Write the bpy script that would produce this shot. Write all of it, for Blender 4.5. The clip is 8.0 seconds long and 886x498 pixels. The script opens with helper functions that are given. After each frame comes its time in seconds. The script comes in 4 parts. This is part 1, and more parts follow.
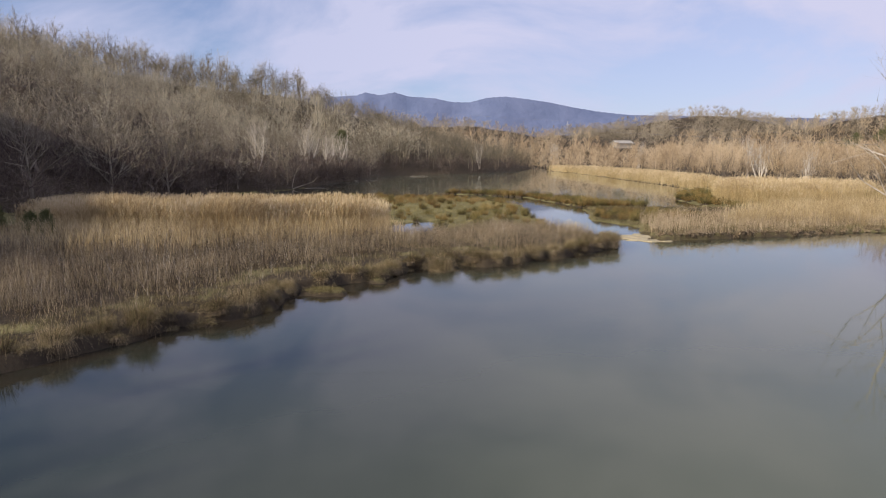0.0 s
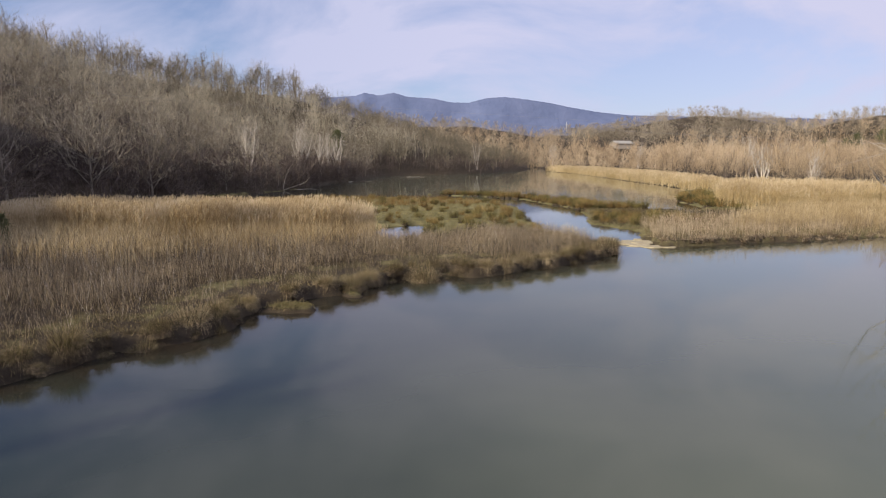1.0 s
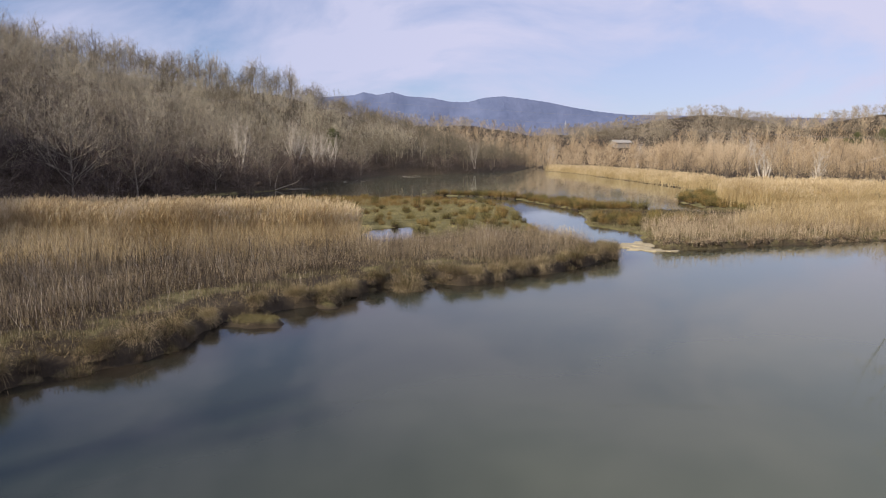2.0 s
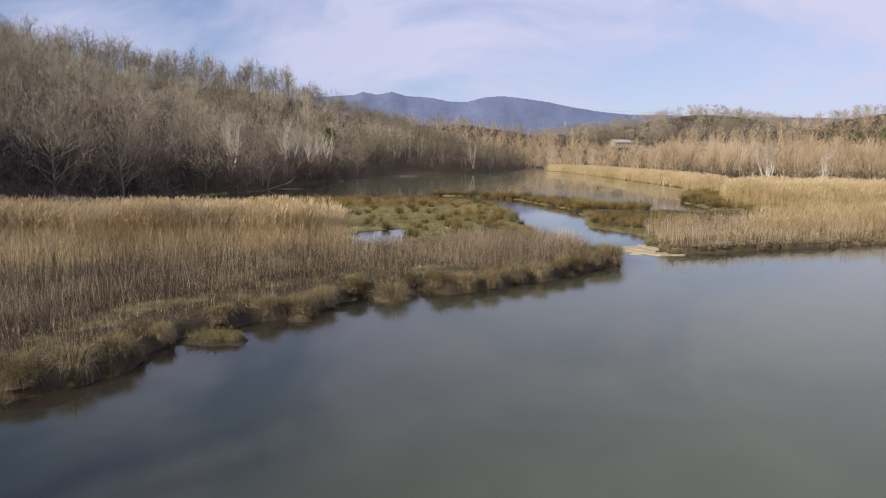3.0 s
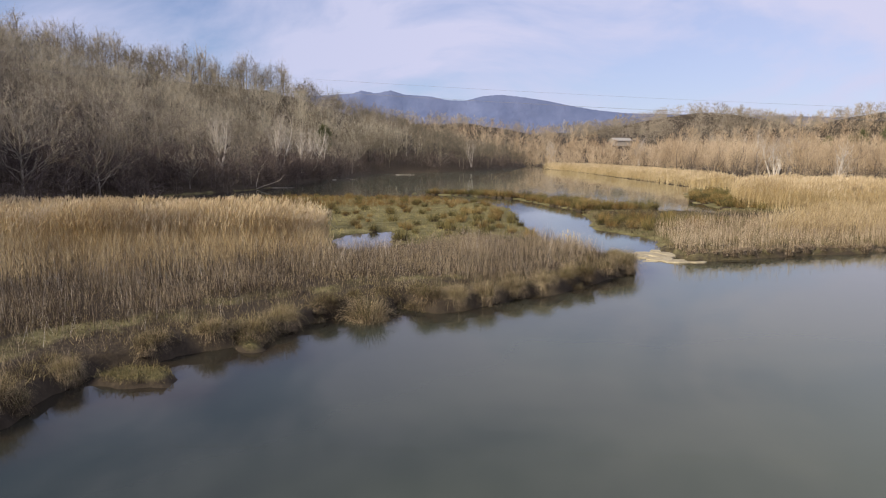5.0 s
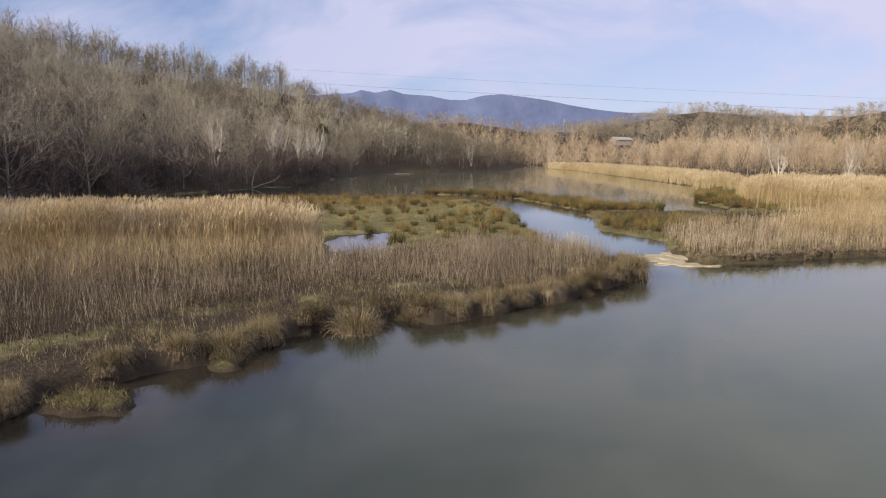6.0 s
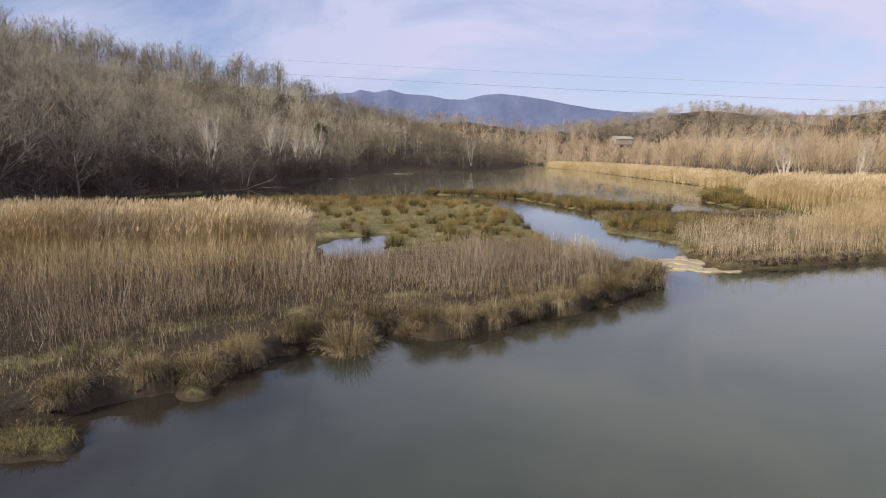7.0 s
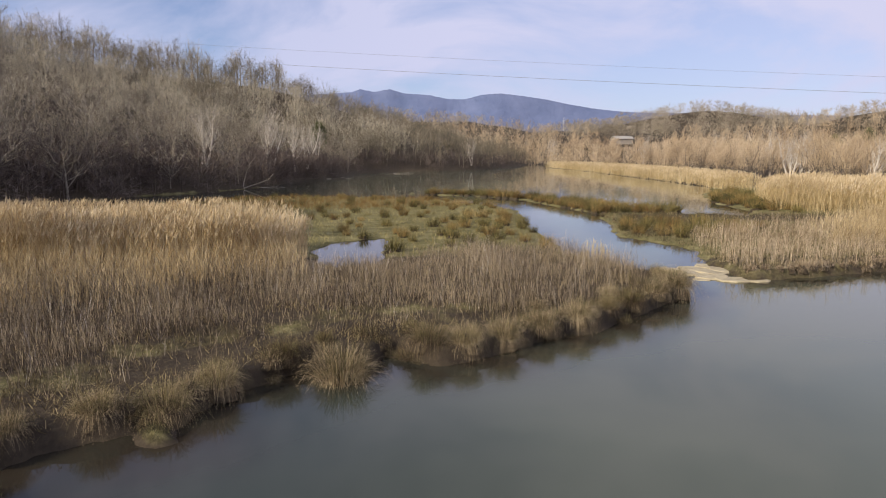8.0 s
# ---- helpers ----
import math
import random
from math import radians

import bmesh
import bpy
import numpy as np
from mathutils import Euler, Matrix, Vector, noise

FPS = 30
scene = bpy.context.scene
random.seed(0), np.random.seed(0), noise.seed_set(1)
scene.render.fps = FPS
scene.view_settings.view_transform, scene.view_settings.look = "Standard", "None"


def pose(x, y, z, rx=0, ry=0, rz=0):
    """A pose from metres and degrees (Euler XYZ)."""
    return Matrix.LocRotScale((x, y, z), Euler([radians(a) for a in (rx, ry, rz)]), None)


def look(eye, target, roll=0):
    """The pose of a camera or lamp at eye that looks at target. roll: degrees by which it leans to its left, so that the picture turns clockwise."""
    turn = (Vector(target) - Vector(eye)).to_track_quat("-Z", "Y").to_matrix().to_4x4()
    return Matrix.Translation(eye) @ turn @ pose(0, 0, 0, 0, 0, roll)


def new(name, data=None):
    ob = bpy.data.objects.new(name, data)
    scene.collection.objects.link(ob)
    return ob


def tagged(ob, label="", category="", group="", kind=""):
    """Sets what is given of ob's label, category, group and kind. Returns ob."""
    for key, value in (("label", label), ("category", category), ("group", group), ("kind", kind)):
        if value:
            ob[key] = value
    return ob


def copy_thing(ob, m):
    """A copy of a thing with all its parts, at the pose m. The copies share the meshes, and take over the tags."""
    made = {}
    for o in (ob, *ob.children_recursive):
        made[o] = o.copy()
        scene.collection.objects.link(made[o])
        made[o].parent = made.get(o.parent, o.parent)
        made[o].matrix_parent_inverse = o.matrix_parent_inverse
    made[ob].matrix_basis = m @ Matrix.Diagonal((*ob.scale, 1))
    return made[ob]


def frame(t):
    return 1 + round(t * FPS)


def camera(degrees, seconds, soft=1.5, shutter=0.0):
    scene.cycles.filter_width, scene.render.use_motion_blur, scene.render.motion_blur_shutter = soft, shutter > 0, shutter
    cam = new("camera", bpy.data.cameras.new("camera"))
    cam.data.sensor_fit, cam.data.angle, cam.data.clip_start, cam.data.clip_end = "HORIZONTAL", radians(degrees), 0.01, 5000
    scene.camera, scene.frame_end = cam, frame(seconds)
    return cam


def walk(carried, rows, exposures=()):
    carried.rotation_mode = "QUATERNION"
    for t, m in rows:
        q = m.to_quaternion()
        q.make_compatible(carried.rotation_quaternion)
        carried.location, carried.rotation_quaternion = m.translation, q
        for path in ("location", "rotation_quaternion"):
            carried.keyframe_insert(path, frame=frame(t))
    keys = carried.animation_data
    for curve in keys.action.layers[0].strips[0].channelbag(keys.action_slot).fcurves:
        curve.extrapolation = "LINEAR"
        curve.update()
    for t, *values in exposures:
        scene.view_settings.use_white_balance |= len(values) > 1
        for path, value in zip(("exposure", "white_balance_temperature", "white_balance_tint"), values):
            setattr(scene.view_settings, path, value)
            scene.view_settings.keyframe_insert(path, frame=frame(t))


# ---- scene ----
cam = camera(67.9, 8.0, 1.1)
PATH = [
    (0, (-1.45, -2.842, 5.493), (-1.465, -0.862, 5.212), 0.1),
    (0.5, (-1.098, -1.418, 5.491), (-1.112, 0.562, 5.212), 0.1),
    (1, (-0.774, -0.098, 5.49), (-0.787, 1.882, 5.21), 0.1),
    (1.5, (-0.499, 1.056, 5.465), (-0.51, 3.036, 5.184), 0.1),
    (3, (0.232, 4.552, 5.305), (0.223, 6.532, 5.023), 0.1),
    (3.5, (0.375, 5.574, 5.266), (0.367, 7.554, 4.984), 0.1),
    (4, (0.496, 6.645, 5.205), (0.489, 8.625, 4.923), 0.1),
    (4.5, (0.57, 7.615, 5.162), (0.564, 9.595, 4.878), 0.1),
    (6, (0.686, 10.449, 4.996), (0.681, 12.428, 4.709), 0.1),
    (6.5, (0.678, 11.388, 4.961), (0.673, 13.367, 4.673), 0.1),
    (7, (0.636, 12.417, 4.928), (0.632, 14.396, 4.64), 0.0),
    (7.5, (0.563, 13.465, 4.904), (0.56, 15.444, 4.615), 0.0),
    (8, (0.473, 14.598, 4.904), (0.471, 16.577, 4.615), 0.1),
]
walk(cam, [(t, look(eye, target, roll)) for t, eye, target, roll in PATH], [(0, 0.07), (8, 0.11)])

# ---- world, sun, exposure ----
SUN_TO = Vector((-0.70, -0.58, 0.42)).normalized()   # towards the sun
world = bpy.data.worlds.new("world")
scene.world = world
world.use_nodes = True
wn, wl = world.node_tree.nodes, world.node_tree.links
wn.clear()
sky = wn.new("ShaderNodeTexSky")
sky.sky_type = "NISHITA"
sky.sun_disc = False
sky.sun_elevation = math.asin(SUN_TO.z)
sky.sun_rotation = math.atan2(SUN_TO.x, SUN_TO.y)
sky.air_density, sky.dust_density, sky.ozone_density = 1.0, 0.4, 4.0
geo = wn.new("ShaderNodeTexCoord")
cloud_map = wn.new("ShaderNodeMapping")
cloud_map.inputs["Scale"].default_value = (1.2, 1.0, 2.6)
cloud_map.inputs["Rotation"].default_value = (0.0, 0.30, 0.35)
cloud = wn.new("ShaderNodeTexNoise")
cloud.inputs["Scale"].default_value = 2.1
cloud.inputs["Detail"].default_value = 9
cloud.inputs["Roughness"].default_value = 0.58
cloud.inputs["Distortion"].default_value = 0.5
cloud_ramp = wn.new("ShaderNodeValToRGB")
cloud_ramp.color_ramp.elements[1].color = (0.95, 0.95, 0.95, 1)
cloud_ramp.color_ramp.elements[0].position, cloud_ramp.color_ramp.elements[1].position = 0.40, 0.58
cloud_ramp.color_ramp.elements[0].color = (0.40, 0.40, 0.40, 1)
cloud_mix = wn.new("ShaderNodeMix")
cloud_mix.data_type = "RGBA"
cloud_mix.inputs[7].default_value = (6.3, 6.35, 8.4, 1)   # thin bright veil of cirrus
background = wn.new("ShaderNodeBackground")
background.inputs["Strength"].default_value = 0.097
w_out = wn.new("ShaderNodeOutputWorld")
wl.new(geo.outputs["Generated"], cloud_map.inputs["Vector"])
wl.new(cloud_map.outputs[0], cloud.inputs["Vector"])
wl.new(cloud.outputs[0], cloud_ramp.inputs[0])
side = wn.new("ShaderNodeSeparateXYZ")
wl.new(geo.outputs["Generated"], side.inputs[0])
lean = wn.new("ShaderNodeMath")
lean.operation = "MULTIPLY_ADD"
lean.inputs[1].default_value = 0.45
wl.new(side.outputs[0], lean.inputs[0])
wl.new(cloud_ramp.outputs[0], lean.inputs[2])
lean.use_clamp = True
wl.new(lean.outputs[0], cloud_mix.inputs[0])
clear = wn.new("ShaderNodeMix")
clear.data_type, clear.blend_type = "RGBA", "MULTIPLY"
clear.inputs[0].default_value = 1.0
clear.inputs[7].default_value = (1.0, 0.985, 1.17, 1)
wl.new(sky.outputs[0], clear.inputs[6])
wl.new(clear.outputs[2], cloud_mix.inputs[6])
wl.new(cloud_mix.outputs[2], background.inputs["Color"])
wl.new(background.outputs[0], w_out.inputs[0])

sun = new("sun", bpy.data.lights.new("sun", "SUN"))
sun.data.energy, sun.data.angle, sun.data.color = 5.0, radians(0.6), (1.0, 0.89, 0.74)
sun.matrix_world = look(SUN_TO * 100, (0, 0, 0))


# ---- materials ----
def material(name, rough=0.8, spec=0.3):
    m = bpy.data.materials.new(name)
    m.use_nodes = True
    b = m.node_tree.nodes["Principled BSDF"]
    b.inputs["Roughness"].default_value = rough
    b.inputs["Specular IOR Level"].default_value = spec
    return m, m.node_tree.nodes, m.node_tree.links, b


def ramp(n, stops):
    r = n.new("ShaderNodeValToRGB")
    e = r.color_ramp.elements
    while len(e) < len(stops):
        e.new(0.5)
    for k, (at, c) in enumerate(stops):
        e[k].position, e[k].color = at, (*c, 1)
    return r


def noise_tex(n, l, scale, detail=4, rough=0.55, coord=None):
    t = n.new("ShaderNodeTexNoise")
    t.inputs["Scale"].default_value, t.inputs["Detail"].default_value, t.inputs["Roughness"].default_value = scale, detail, rough
    if coord is not None:
        l.new(coord, t.inputs["Vector"])
    return t


def plant(name, dark, mid, pale, patch=0.25, rough=0.75, see_through=0.0, each=0.5, broad=1.0, thing=0.0):
    """Dry or green leaves and twigs. each, broad, thing: how much the tone differs from blade to blade, from patch to patch, from plant to plant."""
    m, n, l, b = material(name, rough, 0.2)
    g = n.new("ShaderNodeNewGeometry")
    big = noise_tex(n, l, patch, 3, 0.6, g.outputs["Position"])
    info = n.new("ShaderNodeObjectInfo")
    last = None
    for source, weight in ((big.outputs[0], broad * 1.6), (g.outputs["Random Per Island"], each), (info.outputs["Random"], thing)):
        if not weight:
            continue
        add = n.new("ShaderNodeMath")
        add.operation = "MULTIPLY_ADD"
        l.new(source, add.inputs[0])
        add.inputs[1].default_value = weight
        if last is None:
            add.inputs[2].default_value = 0.5 - 0.5 * (broad * 1.6 + each + thing)
        else:
            l.new(last, add.inputs[2])
        last = add.outputs[0]
    r = ramp(n, [(0.2, dark), (0.5, mid), (0.8, pale)])
    l.new(last, r.inputs[0])
    l.new(r.outputs[0], b.inputs["Base Color"])
    if see_through:
        tr = n.new("ShaderNodeBsdfTranslucent")
        l.new(r.outputs[0], tr.inputs[0])
        mx = n.new("ShaderNodeMixShader")
        mx.inputs[0].default_value = see_through
        l.new(b.outputs[0], mx.inputs[1])
        l.new(tr.outputs[0], mx.inputs[2])
        l.new(mx.outputs[0], n["Material Output"].inputs[0])
    return m


M_REED = plant("dry_reed", (0.30, 0.215, 0.11), (0.55, 0.425, 0.23), (0.72, 0.59, 0.37), 0.3, see_through=0.42)
M_REED_PALE = plant("straw_reed", (0.42, 0.31, 0.145), (0.63, 0.495, 0.265), (0.76, 0.63, 0.38), 0.12, see_through=0.4)
M_PLUME = plant("reed_plume", (0.40, 0.30, 0.17), (0.62, 0.495, 0.295), (0.76, 0.645, 0.44), 0.3, 0.9, see_through=0.3)
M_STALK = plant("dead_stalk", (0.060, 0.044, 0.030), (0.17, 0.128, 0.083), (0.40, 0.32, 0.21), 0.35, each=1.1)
M_SEDGE_DRY = plant("dry_sedge", (0.060, 0.040, 0.022), (0.22, 0.155, 0.082), (0.54, 0.43, 0.26), 0.5, see_through=0.15, each=0.9, broad=0.4, thing=0.75)
M_SEDGE_GREEN = plant("green_sedge", (0.045, 0.040, 0.018), (0.145, 0.125, 0.052), (0.32, 0.27, 0.12), 0.5, see_through=0.15, each=0.9, broad=0.4, thing=0.6)
M_RUSH = plant("olive_rush", (0.055, 0.050, 0.018), (0.125, 0.105, 0.036), (0.26, 0.21, 0.08), 0.12, see_through=0.15, broad=0.6, thing=0.5)
M_RUST = plant("rusty_rush", (0.15, 0.085, 0.03), (0.26, 0.165, 0.06), (0.40, 0.28, 0.11), 0.12, see_through=0.15, broad=0.6, thing=0.5)
M_GRASS = plant("short_grass", (0.045, 0.034, 0.018), (0.13, 0.100, 0.048), (0.33, 0.265, 0.14), 0.3, see_through=0.2, each=0.9)
M_MARSH = plant("marsh_grass", (0.15, 0.125, 0.045), (0.31, 0.26, 0.10), (0.48, 0.40, 0.19), 0.2, see_through=0.2)
M_TWIG = plant("bare_twig", (0.13, 0.11, 0.078), (0.33, 0.285, 0.20), (0.52, 0.46, 0.34), 0.16, see_through=0.12, each=0.45, broad=0.75, thing=0.55)
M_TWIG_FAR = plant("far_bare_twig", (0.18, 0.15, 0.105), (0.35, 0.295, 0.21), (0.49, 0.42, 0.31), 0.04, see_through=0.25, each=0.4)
# lighter copy of dead_stalk: sunlight of the right bank put into its colour
M_STALK_LIT = plant("lit_stalk", (0.20, 0.145, 0.09), (0.44, 0.335, 0.215), (0.64, 0.52, 0.36), 0.35, see_through=0.25, each=1.0)
M_TWIG_PALE = plant("pale_twig", (0.30, 0.25, 0.19), (0.45, 0.39, 0.31), (0.60, 0.54, 0.45), 0.1)
M_TWIG_RED = plant("russet_twig", (0.30, 0.215, 0.13), (0.55, 0.42, 0.265), (0.70, 0.57, 0.39), 0.05, see_through=0.35, each=0.4)
# brown bramble twigs, with shade at the slope's foot put into the colour
M_SCRUB = plant("shaded_scrub", (0.055, 0.040, 0.035), (0.115, 0.088, 0.072), (0.22, 0.175, 0.135), 0.2, each=0.5)
M_EVERGREEN = plant("evergreen_leaf", (0.05, 0.055, 0.022), (0.105, 0.11, 0.045), (0.17, 0.17, 0.075), 0.4)


def bark(name, dark, pale, scale):
    m, n, l, b = material(name, 0.85, 0.2)
    g = n.new("ShaderNodeNewGeometry")
    t = noise_tex(n, l, scale, 6, 0.65, g.outputs["Position"])
    r = ramp(n, [(0.3, dark), (0.62, pale)])
    l.new(t.outputs[0], r.inputs[0])
    l.new(r.outputs[0], b.inputs["Base Color"])
    return m


M_BARK = bark("grey_bark", (0.07, 0.055, 0.043), (0.17, 0.14, 0.11), 3.0)
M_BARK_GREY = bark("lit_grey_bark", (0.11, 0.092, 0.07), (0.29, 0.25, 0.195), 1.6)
M_BARK_WHITE = bark("white_bark", (0.30, 0.255, 0.20), (0.66, 0.60, 0.51), 2.0)


def ground_material():
    m, n, l, b = material("soil_moss_and_litter", 0.95, 0.15)
    g = n.new("ShaderNodeNewGeometry")
    fine = noise_tex(n, l, 9.0, 8, 0.7, g.outputs["Position"])
    mid = noise_tex(n, l, 0.9, 6, 0.6, g.outputs["Position"])
    litter = ramp(n, [(0.3, (0.030, 0.023, 0.016)), (0.55, (0.075, 0.057, 0.036)), (0.75, (0.17, 0.135, 0.082))])
    l.new(fine.outputs[0], litter.inputs[0])
    moss = ramp(n, [(0.32, (0.055, 0.048, 0.020)), (0.5, (0.17, 0.150, 0.058)), (0.70, (0.40, 0.35, 0.175))])
    mossy = n.new("ShaderNodeMath")
    mossy.operation = "MULTIPLY_ADD"
    l.new(fine.outputs[0], mossy.inputs[0])
    mossy.inputs[1].default_value = 0.55
    half = n.new("ShaderNodeMath")
    half.operation = "MULTIPLY"
    half.inputs[1].default_value = 0.45
    l.new(mid.outputs[0], half.inputs[0])
    l.new(half.outputs[0], mossy.inputs[2])
    l.new(mossy.outputs[0], moss.inputs[0])
    mud = ramp(n, [(0.3, (0.026, 0.020, 0.014)), (0.7, (0.085, 0.066, 0.044))])
    l.new(mossy.outputs[0], mud.inputs[0])

    def masked(key, low, high):
        a = n.new("ShaderNodeAttribute")
        a.attribute_name = key
        s = n.new("ShaderNodeMath")
        s.operation = "MULTIPLY_ADD"
        l.new(mid.outputs[0], s.inputs[0])
        s.inputs[1].default_value = 1.1
        l.new(a.outputs["Fac"], s.inputs[2])
        r = n.new("ShaderNodeMapRange")
        r.inputs[1].default_value, r.inputs[2].default_value = low, high
        l.new(s.outputs[0], r.inputs[0])
        return r.outputs[0]

    first, second = n.new("ShaderNodeMix"), n.new("ShaderNodeMix")
    first.data_type = second.data_type = "RGBA"
    l.new(masked("moss", 0.85, 1.15), first.inputs[0])
    l.new(litter.outputs[0], first.inputs[6])
    l.new(moss.outputs[0], first.inputs[7])
    l.new(masked("mud", 0.85, 1.1), second.inputs[0])
    l.new(first.outputs[2], second.inputs[6])
    l.new(mud.outputs[0], second.inputs[7])
    l.new(second.outputs[2], b.inputs["Base Color"])
    bump = n.new("ShaderNodeBump")
    bump.inputs["Strength"].default_value, bump.inputs["Distance"].default_value = 0.9, 0.08
    l.new(fine.outputs[0], bump.inputs["Height"])
    l.new(bump.outputs[0], b.inputs["Normal"])
    return m


def water_material():
    m, n, l, b = material("murky_water", 0.06, 0.5)
    b.inputs["IOR"].default_value = 1.33
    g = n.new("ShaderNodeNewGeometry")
    shade_noise = noise_tex(n, l, 0.11, 4, 0.5, g.outputs["Position"])
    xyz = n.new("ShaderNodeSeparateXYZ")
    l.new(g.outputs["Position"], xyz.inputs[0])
    shade_grade = n.new("ShaderNodeMath")      # shade painted into the water: base colour darkens towards the left bank
    shade_grade.operation = "MULTIPLY_ADD"
    shade_grade.inputs[1].default_value = 16.0
    l.new(shade_noise.outputs[0], shade_grade.inputs[0])
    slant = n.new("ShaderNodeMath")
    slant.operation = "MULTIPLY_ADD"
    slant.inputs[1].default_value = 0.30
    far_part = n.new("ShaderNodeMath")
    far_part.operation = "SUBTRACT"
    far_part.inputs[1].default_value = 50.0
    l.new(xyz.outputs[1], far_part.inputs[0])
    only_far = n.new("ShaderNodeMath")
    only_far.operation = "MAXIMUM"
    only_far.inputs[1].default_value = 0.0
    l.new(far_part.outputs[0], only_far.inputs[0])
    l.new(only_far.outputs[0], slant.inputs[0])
    # near water gets a painted lift in brightness too
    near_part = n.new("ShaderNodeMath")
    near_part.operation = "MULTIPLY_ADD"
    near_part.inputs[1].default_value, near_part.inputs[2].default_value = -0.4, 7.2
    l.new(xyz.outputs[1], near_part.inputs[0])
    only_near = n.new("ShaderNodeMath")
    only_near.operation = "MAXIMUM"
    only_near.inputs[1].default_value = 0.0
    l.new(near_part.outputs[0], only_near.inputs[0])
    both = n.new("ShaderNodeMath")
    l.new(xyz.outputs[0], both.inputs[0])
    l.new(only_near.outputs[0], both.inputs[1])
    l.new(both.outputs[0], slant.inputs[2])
    l.new(slant.outputs[0], shade_grade.inputs[2])
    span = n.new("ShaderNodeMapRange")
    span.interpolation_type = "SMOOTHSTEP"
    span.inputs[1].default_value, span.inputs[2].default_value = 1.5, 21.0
    l.new(shade_grade.outputs[0], span.inputs[0])
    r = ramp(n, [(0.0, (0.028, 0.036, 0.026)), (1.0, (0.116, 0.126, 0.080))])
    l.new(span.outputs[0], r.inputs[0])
    bed = n.new("ShaderNodeAttribute")       # the brown lake bed shows through the shallows
    bed.attribute_name = "shallow"
    patchy = noise_tex(n, l, 0.8, 4, 0.6, g.outputs["Position"])
    seen = n.new("ShaderNodeMath")
    seen.operation = "MULTIPLY"
    l.new(bed.outputs["Fac"], seen.inputs[0])
    lots = n.new("ShaderNodeMath")
    lots.operation, lots.use_clamp = "MULTIPLY", True
    lots.inputs[1].default_value = 1.7
    l.new(patchy.outputs[0], lots.inputs[0])
    l.new(lots.outputs[0], seen.inputs[1])
    tint = n.new("ShaderNodeMix")
    tint.data_type = "RGBA"
    l.new(seen.outputs[0], tint.inputs[0])
    l.new(r.outputs[0], tint.inputs[6])
    tint.inputs[7].default_value = (0.032, 0.025, 0.017, 1)
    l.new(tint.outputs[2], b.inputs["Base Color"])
    ripple = noise_tex(n, l, 2.6, 3, 0.5, g.outputs["Position"])
    calm = noise_tex(n, l, 0.12, 2, 0.5, g.outputs["Position"])
    rr = n.new("ShaderNodeMapRange")
    rr.inputs[1].default_value, rr.inputs[2].default_value, rr.inputs[3].default_value, rr.inputs[4].default_value = 0.35, 0.7, 0.015, 0.06
    l.new(calm.outputs[0], rr.inputs[0])
    l.new(rr.outputs[0], b.inputs["Roughness"])
    bump = n.new("ShaderNodeBump")
    bump.inputs["Strength"].default_value, bump.inputs["Distance"].default_value = 0.07, 0.02
    l.new(ripple.outputs[0], bump.inputs["Height"])
    l.new(bump.outputs[0], b.inputs["Normal"])
    return m


def simple(name, dark, pale, scale, rough=0.85, metal=0.0):
    m, n, l, b = material(name, rough)
    g = n.new("ShaderNodeNewGeometry")
    t = noise_tex(n, l, scale, 7, 0.65, g.outputs["Position"])
    r = ramp(n, [(0.3, dark), (0.7, pale)])
    l.new(t.outputs[0], r.inputs[0])
    l.new(r.outputs[0], b.inputs["Base Color"])
    b.inputs["Metallic"].default_value = metal
    bump = n.new("ShaderNodeBump")
    bump.inputs["Strength"].default_value, bump.inputs["Distance"].default_value = 0.4, 0.3 / scale
    l.new(t.outputs[0], bump.inputs["Height"])
    l.new(bump.outputs[0], b.inputs["Normal"])
    return m


M_GROUND = ground_material()
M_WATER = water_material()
M_SLAB = simple("pale_mudstone", (0.30, 0.245, 0.15), (0.52, 0.45, 0.29), 3.0)
# forest with the haze of distance painted into its blue base colour
M_MOUNTAIN = simple("far_forest_haze", (0.10, 0.13, 0.225), (0.15, 0.18, 0.29), 0.006)
M_CABLE = simple("weathered_cable", (0.16, 0.16, 0.17), (0.26, 0.26, 0.27), 5.0, 0.6)
M_PLASTER = simple("pale_plaster", (0.26, 0.22, 0.18), (0.36, 0.32, 0.26), 0.8)
M_ROOF = simple("weathered_roof_sheet", (0.30, 0.28, 0.24), (0.44, 0.41, 0.36), 0.7)
M_STEEL = simple("galvanised_steel", (0.42, 0.43, 0.45), (0.55, 0.56, 0.58), 1.0, 0.5, 0.6)
M_DRIFT = simple("bleached_wood", (0.26, 0.22, 0.17), (0.46, 0.41, 0.33), 4.0)


# ---- mesh building ----
def mesh(name, verts, faces, mats):
    me = bpy.data.meshes.new(name)
    if isinstance(faces, np.ndarray):
        n, k = faces.shape
        me.vertices.add(len(verts))
        me.vertices.foreach_set("co", np.asarray(verts, np.float32).ravel())
        me.loops.add(n * k)
        me.polygons.add(n)
        me.polygons.foreach_set("loop_start", np.arange(0, n * k, k, dtype=np.int32))
        me.loops.foreach_set("vertex_index", faces.astype(np.int32).ravel())
        me.update(calc_edges=True)
    else:
        me.from_pydata(verts, [], faces)
    for m in mats if isinstance(mats, (list, tuple)) else [mats]:
        me.materials.append(m)
    return me


def part(name, data, parent, label=""):
    ob = new(name, data)
    ob.parent = parent
    return tagged(ob, label)


